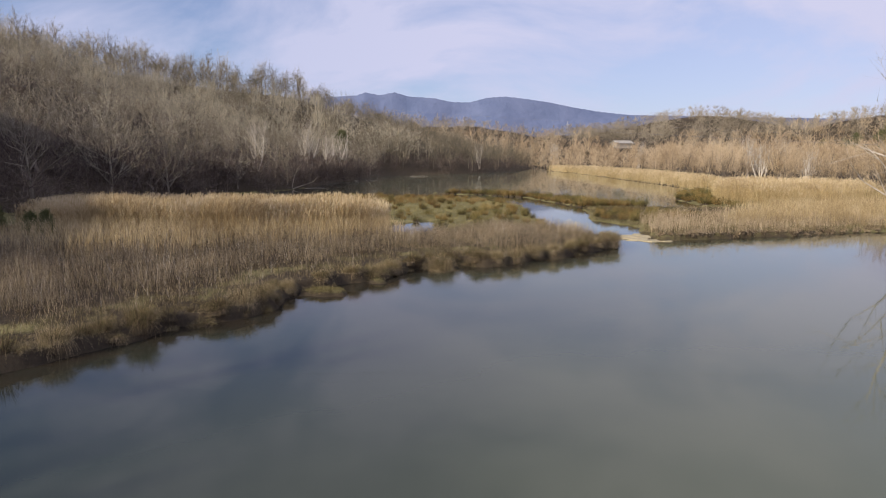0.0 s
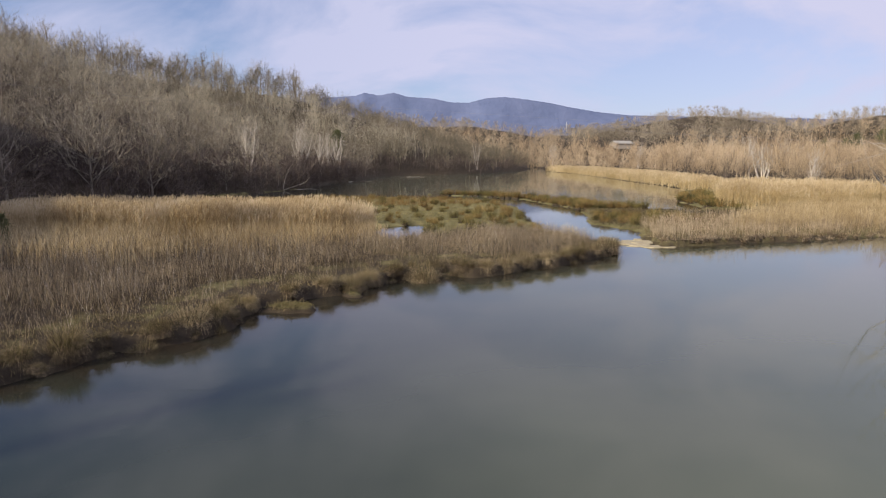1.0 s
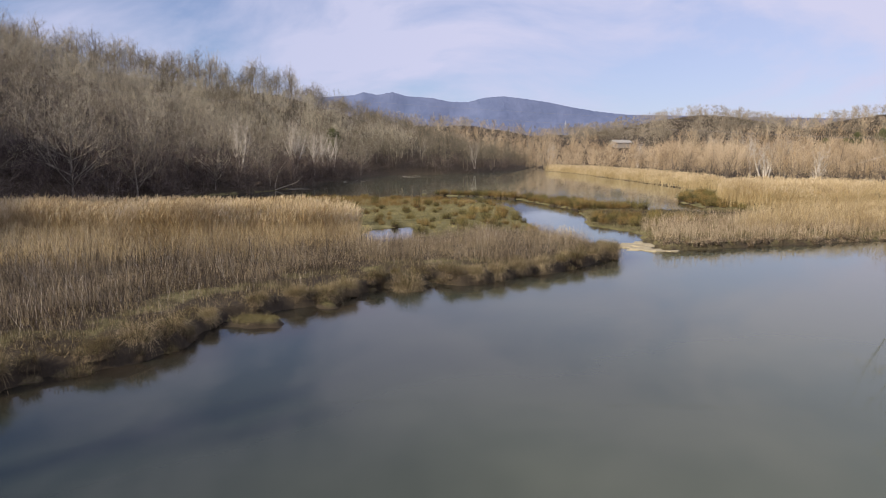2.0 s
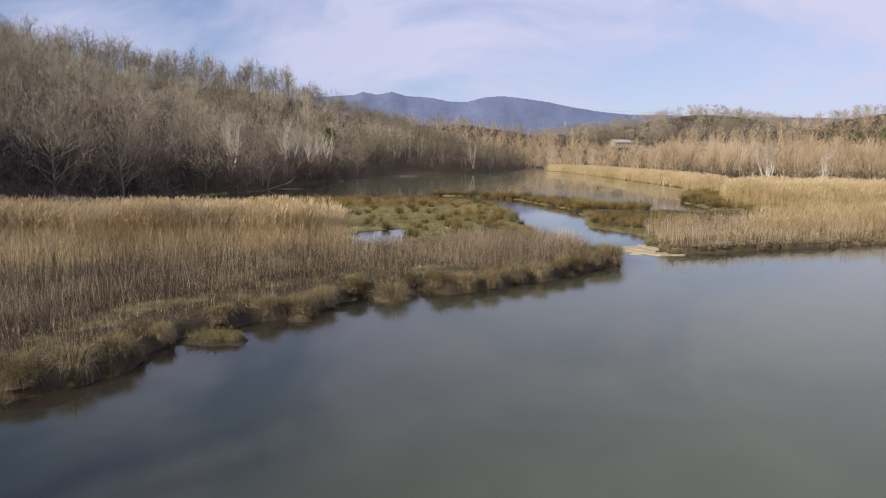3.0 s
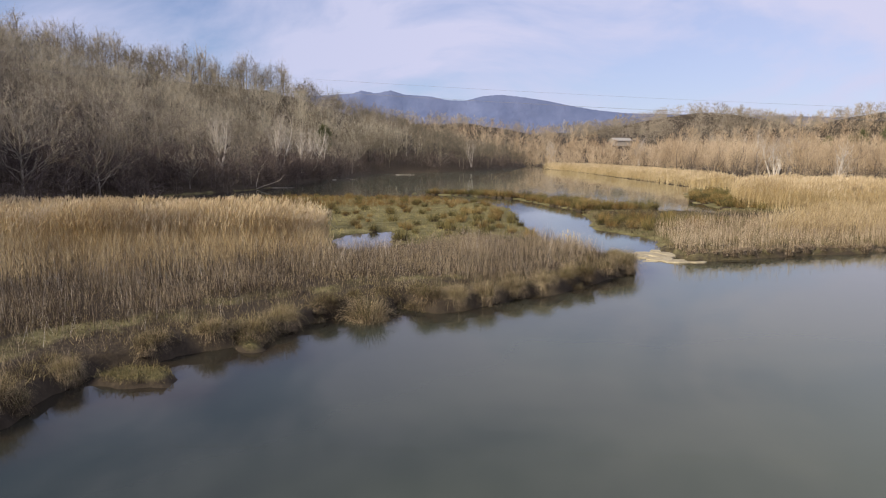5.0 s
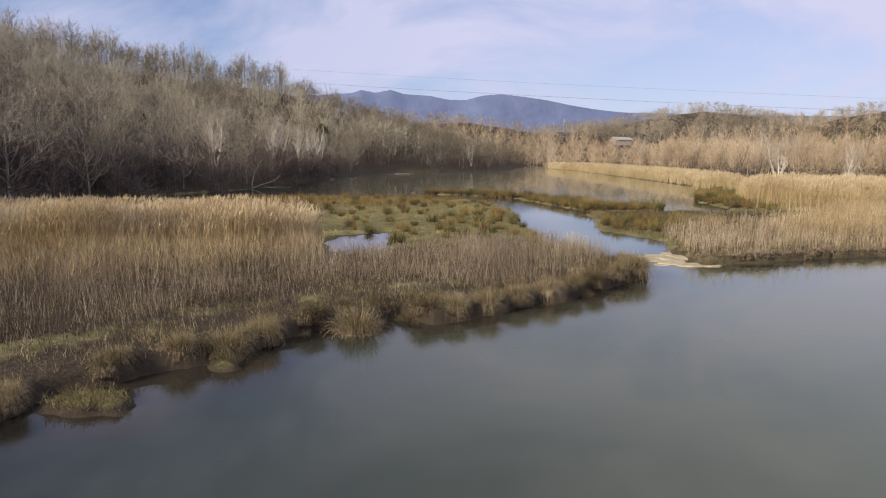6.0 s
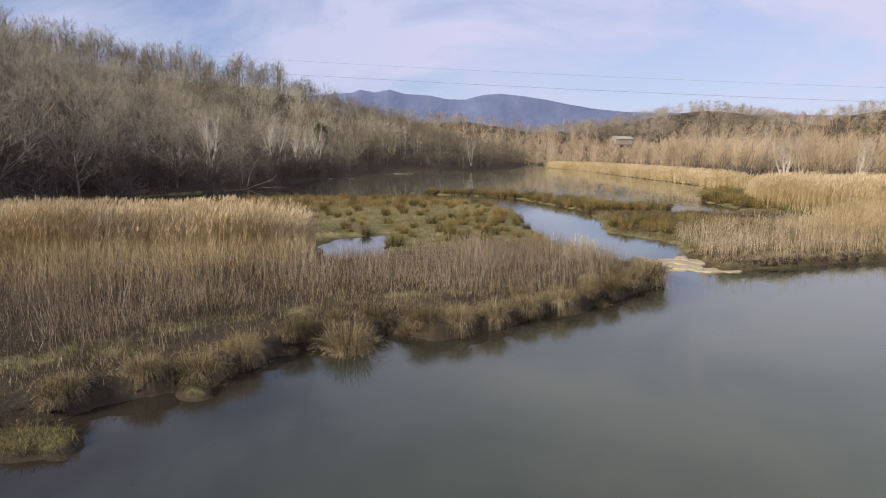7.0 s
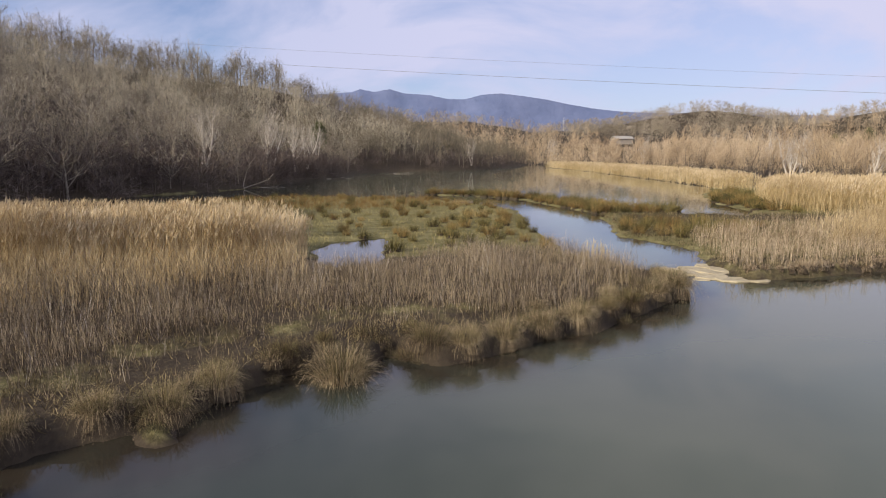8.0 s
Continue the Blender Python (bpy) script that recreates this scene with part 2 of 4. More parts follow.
class Pile:
    """Gathers triangles for one mesh."""

    def __init__(self):
        self.v, self.f, self.n = [], [], 0

    def add(self, v, f):
        self.v.append(np.asarray(v, float).reshape(-1, 3))
        self.f.append(np.asarray(f, int).reshape(-1, 3) + self.n)
        self.n += len(self.v[-1])

    def arrays(self):
        return np.concatenate(self.v), np.concatenate(self.f)

    def mesh(self, name, mats):
        v, f = self.arrays()
        return mesh(name, v, f, mats)


def across(d, rng):
    """A random unit vector square to each row of d."""
    r = rng.normal(size=d.shape)
    c = np.cross(d, r)
    return c / (np.linalg.norm(c, axis=1, keepdims=True) + 1e-9)


def spikes(pile, p, d, w, rng):
    """One long triangle for each row: from p along d, w wide at the foot."""
    s = across(d, rng) * (np.broadcast_to(w, (len(p),))[:, None] * 0.5)
    v = np.stack([p - s, p + s, p + d], 1)
    pile.add(v, np.arange(3 * len(p)))


def blades(pile, p, d, droop, w, rng, segs=3):
    """Curved ribbons: from p along d, falling by droop metres at the tip."""
    n = len(p)
    side = np.cross(d, [0, 0, 1.0]) + rng.normal(size=(n, 3)) * 0.25 * np.linalg.norm(d, axis=1, keepdims=True)
    side /= np.linalg.norm(side, axis=1, keepdims=True) + 1e-9
    rows = []
    for k in range(segs + 1):
        u = k / segs
        c = p + d * u
        c[:, 2] -= droop * u ** 2.2
        half = (np.broadcast_to(w, (n,)) * 0.5 * (1 - 0.92 * u))[:, None]
        rows += [c - side * half, c + side * half]
    v = np.stack(rows, 1)
    one = []
    for k in range(segs):
        a = 2 * k
        one += [[a, a + 1, a + 3], [a, a + 3, a + 2]]
    one = np.array(one)
    pile.add(v, (one[None] + (np.arange(n) * 2 * (segs + 1))[:, None, None]).reshape(-1, 3))


def tube(pile, p0, p1, r0, r1, sides=4):
    """Tapered tubes between rows of points."""
    p0, p1 = np.asarray(p0, float), np.asarray(p1, float)
    n = len(p0)
    d = p1 - p0
    d = d / (np.linalg.norm(d, axis=1, keepdims=True) + 1e-9)
    a = np.cross(d, np.where(np.abs(d[:, 2:]) > 0.9, [[1.0, 0, 0]], [[0, 0, 1.0]]))
    a /= np.linalg.norm(a, axis=1, keepdims=True) + 1e-9
    b = np.cross(d, a)
    ring0, ring1 = [], []
    for k in range(sides):
        c, s = math.cos(2 * math.pi * k / sides), math.sin(2 * math.pi * k / sides)
        o = a * c + b * s
        ring0.append(p0 + o * np.asarray(r0)[:, None])
        ring1.append(p1 + o * np.asarray(r1)[:, None])
    v = np.stack(ring0 + ring1, 1)
    one = []
    for k in range(sides):
        j = (k + 1) % sides
        one += [[k, j, sides + j], [k, sides + j, sides + k]]
    pile.add(v, (np.array(one)[None] + (np.arange(n) * 2 * sides)[:, None, None]).reshape(-1, 3))


# ---- the lie of the land ----
def signed(poly, x, y):
    """Distance to the edge of a polygon, positive inside."""
    poly = np.asarray(poly, float)
    best, inside = np.full(np.shape(x), 1e9), np.zeros(np.shape(x), bool)
    for (ax, ay), (bx, by) in zip(poly, np.roll(poly, -1, 0)):
        ex, ey = bx - ax, by - ay
        t = np.clip(((x - ax) * ex + (y - ay) * ey) / (ex * ex + ey * ey + 1e-12), 0, 1)
        best = np.minimum(best, (x - ax - t * ex) ** 2 + (y - ay - t * ey) ** 2)
        if ay != by:
            inside ^= ((ay > y) != (by > y)) & (x < ex * (y - ay) / ey + ax)
    return np.where(inside, 1, -1) * np.sqrt(best)


def smooth(a, b, x):
    t = np.clip((x - a) / (b - a), 0, 1)
    return t * t * (3 - 2 * t)


def wobble(x, y, size, seed=0.0):
    """Cheap smooth unevenness, about -1 to 1."""
    a, b = x / size + seed, y / size - seed * 1.7
    return (np.sin(a * 2.1 + 1.3 * np.sin(b * 1.7 + seed)) + np.sin(b * 2.6 + 1.1 * np.sin(a * 1.9 + 2.0)) + 0.6 * np.sin(a * 4.7 - b * 3.9) + 0.4 * np.sin(a * 7.3 + b * 8.9)) / 3.0


POINT_FRONT = [(-150, -8), (-40, -8), (-20, 3), (-14.5, 10.5), (-12.7, 13), (-11.6, 15), (-10.4, 16.7), (-10.2, 17.7), (-9.2, 18), (-8.6, 18.6),
               (-7.6, 20.4), (-7.9, 22.0), (-7.6, 23.4), (-6.6, 24.3), (-5.8, 25.1), (-5.0, 25.6), (-4.2, 26.6), (-4.0, 27.5), (-3.3, 28.3), (-2.6, 28.9)]
POINT_TIP = [(-1.2, 29.4), (-0.9, 30.4), (-0.4, 29.7), (0.4, 29.4), (1.6, 29.9), (2.7, 31.2), (4.7, 32.4), (6.4, 34.2), (8.4, 36.3), (9.1, 37.8),
             (8.9, 39.6), (8.0, 41.5), (7.2, 43.5), (6.7, 46), (6.3, 50.5), (6.2, 58), (6.6, 65)]
POINT_BACK = [(6.8, 70), (5.2, 76.3), (2.0, 81.5), (-2.4, 86.5), (-11.5, 87.5), (-19.2, 87), (-24, 82), (-31, 75), (-40, 69), (-60, 66), (-150, 66)]
NEAR_POINT = POINT_FRONT + POINT_TIP + POINT_BACK
RIGHT_BANK = [(12.3, 39.8), (14, 40.1), (16, 40.8), (19.1, 42.0), (22.3, 42.6), (30.9, 45.8), (45, 49), (70, 53), (135, 60), (400, 80), (400, 330), (40, 330),
              (38, 285), (37, 262), (34.5, 237), (38, 202), (38.6, 156), (39, 129), (39, 113), (36, 102), (30.5, 92), (27.3, 80), (26.5, 70.5), (24.2, 66.6),
              (21.8, 68.9), (19.3, 67.4), (16.4, 68.7), (13.8, 67.2), (12.4, 65), (12, 61), (10.9, 54.4), (11.4, 51.8), (13, 49.5), (13.2, 46.6), (12, 43.5)]
STRIP = [(-1.6, 92.2), (4.5, 89.2), (8.8, 83.2), (11.2, 74.5), (13.0, 67.6), (19.6, 68.2), (20.2, 70.6), (16.5, 73.6), (13.6, 79.5), (10.5, 86.2), (5.5, 92), (-1, 94.4)]
HILL = [(-4600, -70), (-40, -70), (-41, -50), (-43, -20), (-46, 0), (-49, 15), (-47, 35), (-42, 58), (-36, 75), (-34, 88), (-29, 96), (-26.3, 104), (-24.6, 117), (-24.2, 131), (-21.2, 151), (-18.2, 176),
        (-11.8, 184), (-0.4, 195), (9.4, 207), (17.6, 228), (30, 262), (34, 279), (36, 300), (40, 330), (400, 330), (400, 4600), (-4600, 4600)]
SIDE_BANK = [(21, 0), (19.8, 15), (19.8, 26), (23.8, 34.6), (40, 41), (160, 50), (160, -70), (24, -70)]
ISLETS = [[(-7.3, 22.75), (-6.4, 22.35), (-5.55, 22.5), (-5.45, 23.0), (-5.9, 23.45), (-7.0, 23.6)],
          [(-4.75, 24.95), (-4.2, 24.85), (-3.95, 25.2), (-4.3, 25.75), (-4.9, 25.7)],
          [(-22.6, 136), (-19.5, 137.2), (-16, 139.8), (-16.2, 141), (-20, 139.2), (-23, 137.2)],
          [(-13.5, 168.5), (-10, 170), (-6, 171.5), (-6.4, 173), (-11, 172)],
          [(-4.2, 91.5), (-2.2, 92.0), (-1.0, 93.2), (-3.4, 94)]]
PONDS = [[(-5.5, 44.5), (-6.0, 48), (-5.4, 51), (-3.2, 52), (-2.5, 49.4), (-2.6, 47), (-2.0, 42.0), (-3.8, 41.0), (-5.0, 42.4)],
         [(-1.5, 42.0), (-0.7, 43.4), (-0.6, 42.2)], [(0.8, 42.6), (2.0, 43.2), (2.4, 42.4)]]


def hill_height(x, y, inland):
    """An even slope up to a long ridge; steep beside the water, before the marsh begins, raised there out of view to
    cast shade.
    """
    d = np.maximum(inland, 0)
    slope = np.interp(d, [0, 6, 20, 35, 50, 65, 80, 95, 125, 400], [0, 2.0, 5.5, 10, 15.5, 21.5, 27.5, 30.5, 31.5, 30])
    slope = slope * (1 - 0.30 * smooth(225, 330, y) - 0.25 * smooth(10, 70, x)) * (1 + 0.07 * wobble(x, y, 32, 2.0))
    # unseen rise, its height set by how far its shadow should reach
    steep = (23.5 + 4.0 * smooth(-12, 2, y) - 6 * smooth(18, 46, y)) * (1 - np.exp(-d / 6)) * smooth(-2, 5, d)
    spur = smooth(0, 18, -x - 0.70 * (y + 3) - 10)
    return slope * (1 - spur) + steep * spur


def far_height(x, y):
    far = smooth(330, 620, y) * 7
    bump = 16 * np.exp(-(((x - 205) / 62) ** 2 + ((y - 515) / 60) ** 2)) + 4 * np.exp(-(((x - 150) / 60) ** 2 + ((y - 560) / 60) ** 2))
    side = 22 * np.exp(-(((x - 250) / 48) ** 2 + ((y - 372) / 50) ** 2))
    return far + bump + side + 60 * smooth(900, 3500, y)


def shore(x, y):
    """How far a place lies from the water's edge; positive on land."""
    land = signed(NEAR_POINT, x, y)
    for poly in (RIGHT_BANK, SIDE_BANK, STRIP, HILL, *ISLETS):
        land = np.maximum(land, signed(poly, x, y))
    for poly in PONDS:
        land = np.minimum(land, -signed(poly, x, y))
    land = np.maximum(land, np.maximum(np.abs(x) - 160, -70 - y))
    marsh = smooth(40, 46, y) * (1 - smooth(95, 110, y))
    return land + 0.13 * wobble(x, y, 0.7) + 0.12 * wobble(x, y, 2.3, 1.0) + 0.40 * marsh * wobble(x, y, 1.5, 3.3)


def ground_z(x, y):
    x, y = np.asarray(x, float), np.asarray(y, float)
    land = shore(x, y)
    hill = signed(HILL, x, y)
    high = 1 - smooth(40, 47, y)                      # the drier front of the point
    lip = land + 0.16 * wobble(x, y, 0.55, 7.0) * high
    bank = 0.10 * (1 - high) * smooth(0.0, 0.2, land) + 0.38 * high * smooth(-0.06, 0.2, lip) + 0.14 * high * smooth(0.5, 5, land) + 0.02 * smooth(0, 3, land)
    for poly in ISLETS:
        bank = np.where(signed(poly, x, y) > -0.3, 0.17 * smooth(0.0, 0.2, land), bank)
    bank = bank + smooth(0.2, 2, land) * (0.05 * wobble(x, y, 1.1, 3.0) + 0.035 * high * wobble(x, y, 0.45, 8.0))
    z = np.where(land > 0, bank, np.maximum(land * 0.45, -0.9) - 0.02)
    return z + np.where(land > 0, hill_height(x, y, hill) + far_height(x, y), 0)


def spread(lo, fine_lo, fine_hi, hi, step, grow):
    mid = list(np.arange(fine_lo, fine_hi + 1e-6, step))
    up, s = [], step
    while (up[-1] if up else fine_hi) < hi:
        s = min(s * grow, 400)
        up.append((up[-1] if up else fine_hi) + s)
    down, s = [], step
    while (down[-1] if down else fine_lo) > lo:
        s = min(s * grow, 400)
        down.append((down[-1] if down else fine_lo) - s)
    return np.array(down[::-1] + mid + up)


def build_ground():
    xs, ys = spread(-4600, -13, 10, 4600, 0.17, 1.07), spread(-600, 14, 40, 4600, 0.17, 1.045)
    gx, gy = np.meshgrid(xs, ys)
    x, y = gx.ravel(), gy.ravel()
    z = ground_z(x, y)
    nx, ny = len(xs), len(ys)
    i = (np.arange(ny - 1)[:, None] * nx + np.arange(nx - 1)[None]).ravel()
    me = mesh("ground", np.stack([x, y, z], 1), np.stack([i, i + 1, i + nx + 1, i + nx], 1), M_GROUND)
    land = shore(x, y)
    on_point = signed(NEAR_POINT, x, y)
    path = np.exp(-((on_point - 2.6) / 1.0) ** 2) * (y < 34)
    marsh = smooth(42, 47, y) * (y < 110) * (signed(HILL, x, y) < 0)
    moss = np.clip(path * 0.46 + marsh * 0.85, 0, 1)
    for poly in ISLETS[:2]:
        moss = np.maximum(moss, 0.48 * smooth(0.0, 0.2, signed(poly, x, y)))
    mud = np.clip(1 - land / 0.42, 0, 1) * (land > -3)
    mud = mud * np.where((y > 41) | (x > 10.5), 0.35, 1.0)
    moss = np.maximum(moss, 0.36 * smooth(10, 12, x) * (y < 62) * (signed(RIGHT_BANK, x, y) > -0.2))
    mud = np.maximum(mud, 0.55 * smooth(-1.0, 1.5, signed([(12.5, 60), (14, 68), (27, 68), (40, 66), (40, 61), (27, 61)], x, y)))
    for poly in ISLETS[:2]:
        mud = np.where(signed(poly, x, y) > -0.05, mud * 0.5, mud)
    for key, val in (("moss", moss), ("mud", mud)):
        me.attributes.new(key, "FLOAT", "POINT").data.foreach_set("value", np.asarray(val, np.float32))
    me.polygons.foreach_set("use_smooth", np.ones(len(me.polygons), bool))
    return tagged(new("ground", me), "mossy marsh ground, muddy banks and leaf-strewn wooded slopes", "ground", kind="structure")


ground = build_ground()


def build_water():
    xs, ys = spread(-170, -16, 14, 180, 0.4, 1.2), spread(-80, 8, 44, 300, 0.4, 1.2)
    gx, gy = np.meshgrid(xs, ys)
    x, y, nx, ny = gx.ravel(), gy.ravel(), len(xs), len(ys)
    i = (np.arange(ny - 1)[:, None] * nx + np.arange(nx - 1)[None]).ravel()
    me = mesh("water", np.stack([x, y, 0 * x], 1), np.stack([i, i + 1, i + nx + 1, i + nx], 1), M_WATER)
    shallow = smooth(-2.4, -0.2, shore(x, y)) * (y < 110)
    me.attributes.new("shallow", "FLOAT", "POINT").data.foreach_set("value", shallow.astype(np.float32))
    return tagged(new("water", me), "still murky green lake water mirroring the sky", "water", kind="structure")


water = build_water()


def build_mountains():
    """Two far ranges, the nearer one lower."""
    for top, y0, depth, seed in (([(-2600, 300), (-1100, 330), (-700, 350), (-548, 360), (-495, 378), (-410, 361), (-322, 378), (-237, 354), (-82, 343), (20, 322), (124, 319), (227, 347),
                                   (330, 354), (467, 340), (605, 319), (742, 292), (880, 268), (1086, 247), (1293, 244), (1800, 235), (2600, 225)], 4000, 240, 0.3),):
        xs = np.linspace(-2600, 2600, 300)
        crest = np.interp(xs, [a for a, b in top], [b for a, b in top])
        vs = np.linspace(0, 1, 30)
        gx, gv = np.meshgrid(xs, vs)
        spur = np.sin(gx / 95 + 2.2 * np.sin(gx / 310 + seed)) * 0.5 + 0.5
        rise = gv ** (0.9 + 0.2 * spur)
        z = 10 + (np.broadcast_to(crest, gx.shape) - 10) * rise + 6 * wobble(gx, gv * 900, 90, seed) * np.sin(np.pi * gv) + 2.5 * wobble(gx, gv * 300, 14, seed)
        y = y0 - depth * (1 - gv) + 40 * (spur - 0.5) * (1 - gv)
        n = len(xs)
        i = (np.arange(29)[:, None] * n + np.arange(n - 1)[None]).ravel()
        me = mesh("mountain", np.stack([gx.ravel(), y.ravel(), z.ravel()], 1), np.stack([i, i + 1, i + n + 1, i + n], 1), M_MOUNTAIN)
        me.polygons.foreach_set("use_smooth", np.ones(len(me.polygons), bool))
        tagged(new("backdrop", me), "distant forested mountain range, haze painted in as blue, under pale sky", "mountain", kind="structure")


build_mountains()


# ---- scattering ----
def scatter(poly, per_square, rng):
    """Random places in a polygon."""
    p = np.asarray(poly, float)
    lo, hi = p.min(0), p.max(0)
    n = int(per_square * np.prod(hi - lo))
    q = lo + rng.random((n, 2)) * (hi - lo)
    return q[signed(p, q[:, 0], q[:, 1]) > 0]


def on_ground(q):
    return np.column_stack([q, ground_z(q[:, 0], q[:, 1])])


def reed_bed(name, poly, per_square, tall, rng, label, thick=1.0, fringe=0.0, leaves=4, mat=None, plumed=True):
    """A stand of dry reeds: stem, drooping leaves and a plume each."""
    q = scatter(poly, per_square, rng)
    keep = shore(q[:, 0], q[:, 1]) > -1.2
    p = on_ground(q[keep])
    n = len(p)
    h = tall * (0.72 + 0.33 * rng.random(n)) * (1 + 0.14 * wobble(p[:, 0], p[:, 1], 2.5, 4.0))
    if fringe:
        h *= 0.78 + 0.22 * smooth(0, fringe, signed(poly, p[:, 0], p[:, 1]))
    lean = rng.normal(size=(n, 2)) * 0.07 + [0.05, 0.02]
    d = np.column_stack([lean * h[:, None], h])
    stems, plumes = Pile(), Pile()
    blades(stems, p, d, 0.03 * h, 0.018 * thick, rng, 2)
    for k in range(leaves):
        u = 0.25 + 0.6 * rng.random(n)
        a = rng.random(n) * 2 * math.pi
        length = (0.35 + 0.35 * rng.random(n)) * tall / 2.7
        out = np.column_stack([np.cos(a) * length * 0.4, np.sin(a) * length * 0.4, length * (0.6 + 0.5 * rng.random(n))])
        spikes(stems, p + d * u[:, None], out, 0.028 * thick, rng)
    tip = p + d * 0.93
    tip[:, 2] -= 0.02 * h
    for k in range(4 if plumed else 0):
        o = rng.normal(size=(n, 3)) * [0.06, 0.06, 0.03] + [0.05, 0.01, 0.24]
        spikes(plumes, tip + o * 0.1 * k, o * (tall / 2.7), 0.032 * thick, rng)
    ob = new(name)
    tagged(ob, label, "reeds", kind="stuff")
    tagged(part("stems", stems.mesh("stems", mat or M_REED), ob), kind="stuff")
    if plumed:
        tagged(part("plumes", plumes.mesh("plumes", M_PLUME), ob, "feathery pale seed plumes"), kind="stuff")
    return ob


def stalk_field(name, poly, per_square, tall, rng, label, mat, thin=None, width=0.012, branchy=2, category="dead stalks", spread_out=0.12):
    q = scatter(poly, per_square, rng)
    keep = (shore(q[:, 0], q[:, 1]) > 0.08) & (rng.random(len(q)) < 0.55 + 0.6 * wobble(q[:, 0], q[:, 1], 1.6, 5.0))
    if thin is not None:
        keep &= rng.random(len(q)) < thin(q[:, 0], q[:, 1])
    p = on_ground(q[keep])
    n = len(p)
    h = tall * (0.45 + 0.7 * rng.random(n)) * (1 + 0.25 * wobble(p[:, 0], p[:, 1], 2.0, 6.0))
    if thin is not None:
        h *= np.maximum(0.55 + 0.45 * smooth(1.0, 5.5, signed(NEAR_POINT, p[:, 0], p[:, 1])), 0.9 * smooth(-2.5, 1.5, p[:, 0]))
    d = np.column_stack([rng.normal(size=(n, 2)) * spread_out * h[:, None], h])
    pile = Pile()
    spikes(pile, p, d, width, rng)
    for k in range(branchy):
        u = 0.3 + 0.5 * rng.random(n)
        o = np.column_stack([rng.normal(size=(n, 2)) * 0.12 * h[:, None], h * (0.2 + 0.35 * rng.random(n))])
        spikes(pile, p + d * u[:, None], o, width * 0.8, rng)
    return tagged(new(name, pile.mesh(name, mat)), label, category, kind="stuff")


REED_MAIN = [(-29, 38.5), (-26, 37.2), (-20, 36.6), (-13, 36.6), (-8, 38), (-5.7, 40.5), (-5.6, 44), (-9, 46), (-16, 46.5), (-29, 44)]
REED_RIGHT = [(29, 72.5), (30, 68.7), (31, 65.5), (36, 63), (46, 68), (48, 82), (40, 88), (33, 84)]
REED_FAR = [(34, 236.5), (37.4, 202), (38, 156), (38.3, 129), (38.3, 113), (36.5, 105), (39, 99.5), (42.5, 101), (46, 116), (49, 160), (48, 205), (40, 240)]
REED_SIDE = [(19, 46.5), (30, 47.5), (50, 52), (60, 60), (48, 66), (36, 65), (31, 62.5), (29.5, 59), (26, 58.5), (25.5, 55), (22, 53.5), (22.5, 50)]
rng = np.random.default_rng(11)
reed_bed("reed_bed", REED_MAIN, 60, 2.3, rng, "tall golden dry reeds with feathery plumes beside the bank", 1.0, 0.8)
reed_bed("reed_bed", REED_RIGHT, 22, 2.7, rng, "tall pale dry reeds standing behind the mud flat", 1.2, 1.0, 4, M_REED_PALE)
reed_bed("reed_bed", REED_FAR, 7, 2.2, rng, "sunlit straw-coloured reed belt along the far lake shore", 3.2, 1.0, 2, M_REED_PALE)
reed_bed("reed_bed", REED_SIDE, 20, 1.75, rng, "brown tangled dry reeds on the lit bank", 0.9, 1.5, 4, M_REED, False)

reed_bed("reed_bed", [(6.9, 43.6), (8.0, 43.9), (8.9, 45.4), (8.4, 46.6), (7.0, 46.2)], 16, 1.35, rng, "small golden reed tuft at the mouth of the inlet", 0.9, 0.5, 3, M_REED_PALE, False)
reed_bed("reed_bed", [(6.5, 46.5), (9.0, 46.6), (9.3, 52), (6.8, 53)], 4, 0.95, rng, "sparse thin reeds standing in the inlet", 0.7, 0.5, 1, M_REED, False)

REED_FRONT = [(-26.5, 29), (-15, 28.5), (-9, 32), (-4, 36.5), (-5.7, 40.5), (-8, 38), (-13, 36.6), (-26.5, 37.5)]
reed_bed("reed_bed", REED_FRONT, 26, 1.7, rng, "thin low dry reeds in front of the tall stand", 0.75, 3.0, 3, M_REED, False)

STALKS_POINT = [(-40, 8), (-16, 12), (-11.5, 18), (-8.5, 22), (-6.5, 26), (-3.5, 30.5), (0, 31.2), (3, 32.5), (6, 35), (8, 38), (7.5, 42), (6.5, 46.5), (2, 46), (0, 43.5), (-1.2, 40.2), (-5.6, 39.6),
                (-7, 40), (-13, 38), (-40, 39)]


def off_path(x, y):
    d = signed(NEAR_POINT, x, y)
    return np.where(y < 33, 0.34 + 0.66 * smooth(1.8, 5.0, d), 0.7 + 0.3 * smooth(0.3, 1.5, d))


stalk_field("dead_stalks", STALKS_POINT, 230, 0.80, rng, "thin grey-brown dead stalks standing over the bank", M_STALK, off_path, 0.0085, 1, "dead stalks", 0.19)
stalk_field("dead_stalks", [(12, 40.5), (22, 43), (31, 46.5), (50, 50), (52, 58), (30, 60), (22, 57), (14, 52), (13.5, 46)], 45, 0.95, rng, "pinkish brown dead stalks on the lit bank", M_STALK_LIT, None, 0.013)
stalk_field("marsh_grass", [(-12, 43), (7, 43), (7, 60), (6, 77), (-2, 86), (-22, 86), (-24, 60), (-14, 47)], 15, 0.22, rng, "short yellow-green marsh grass", M_MARSH, None, 0.03, 2, "grass", 0.6)
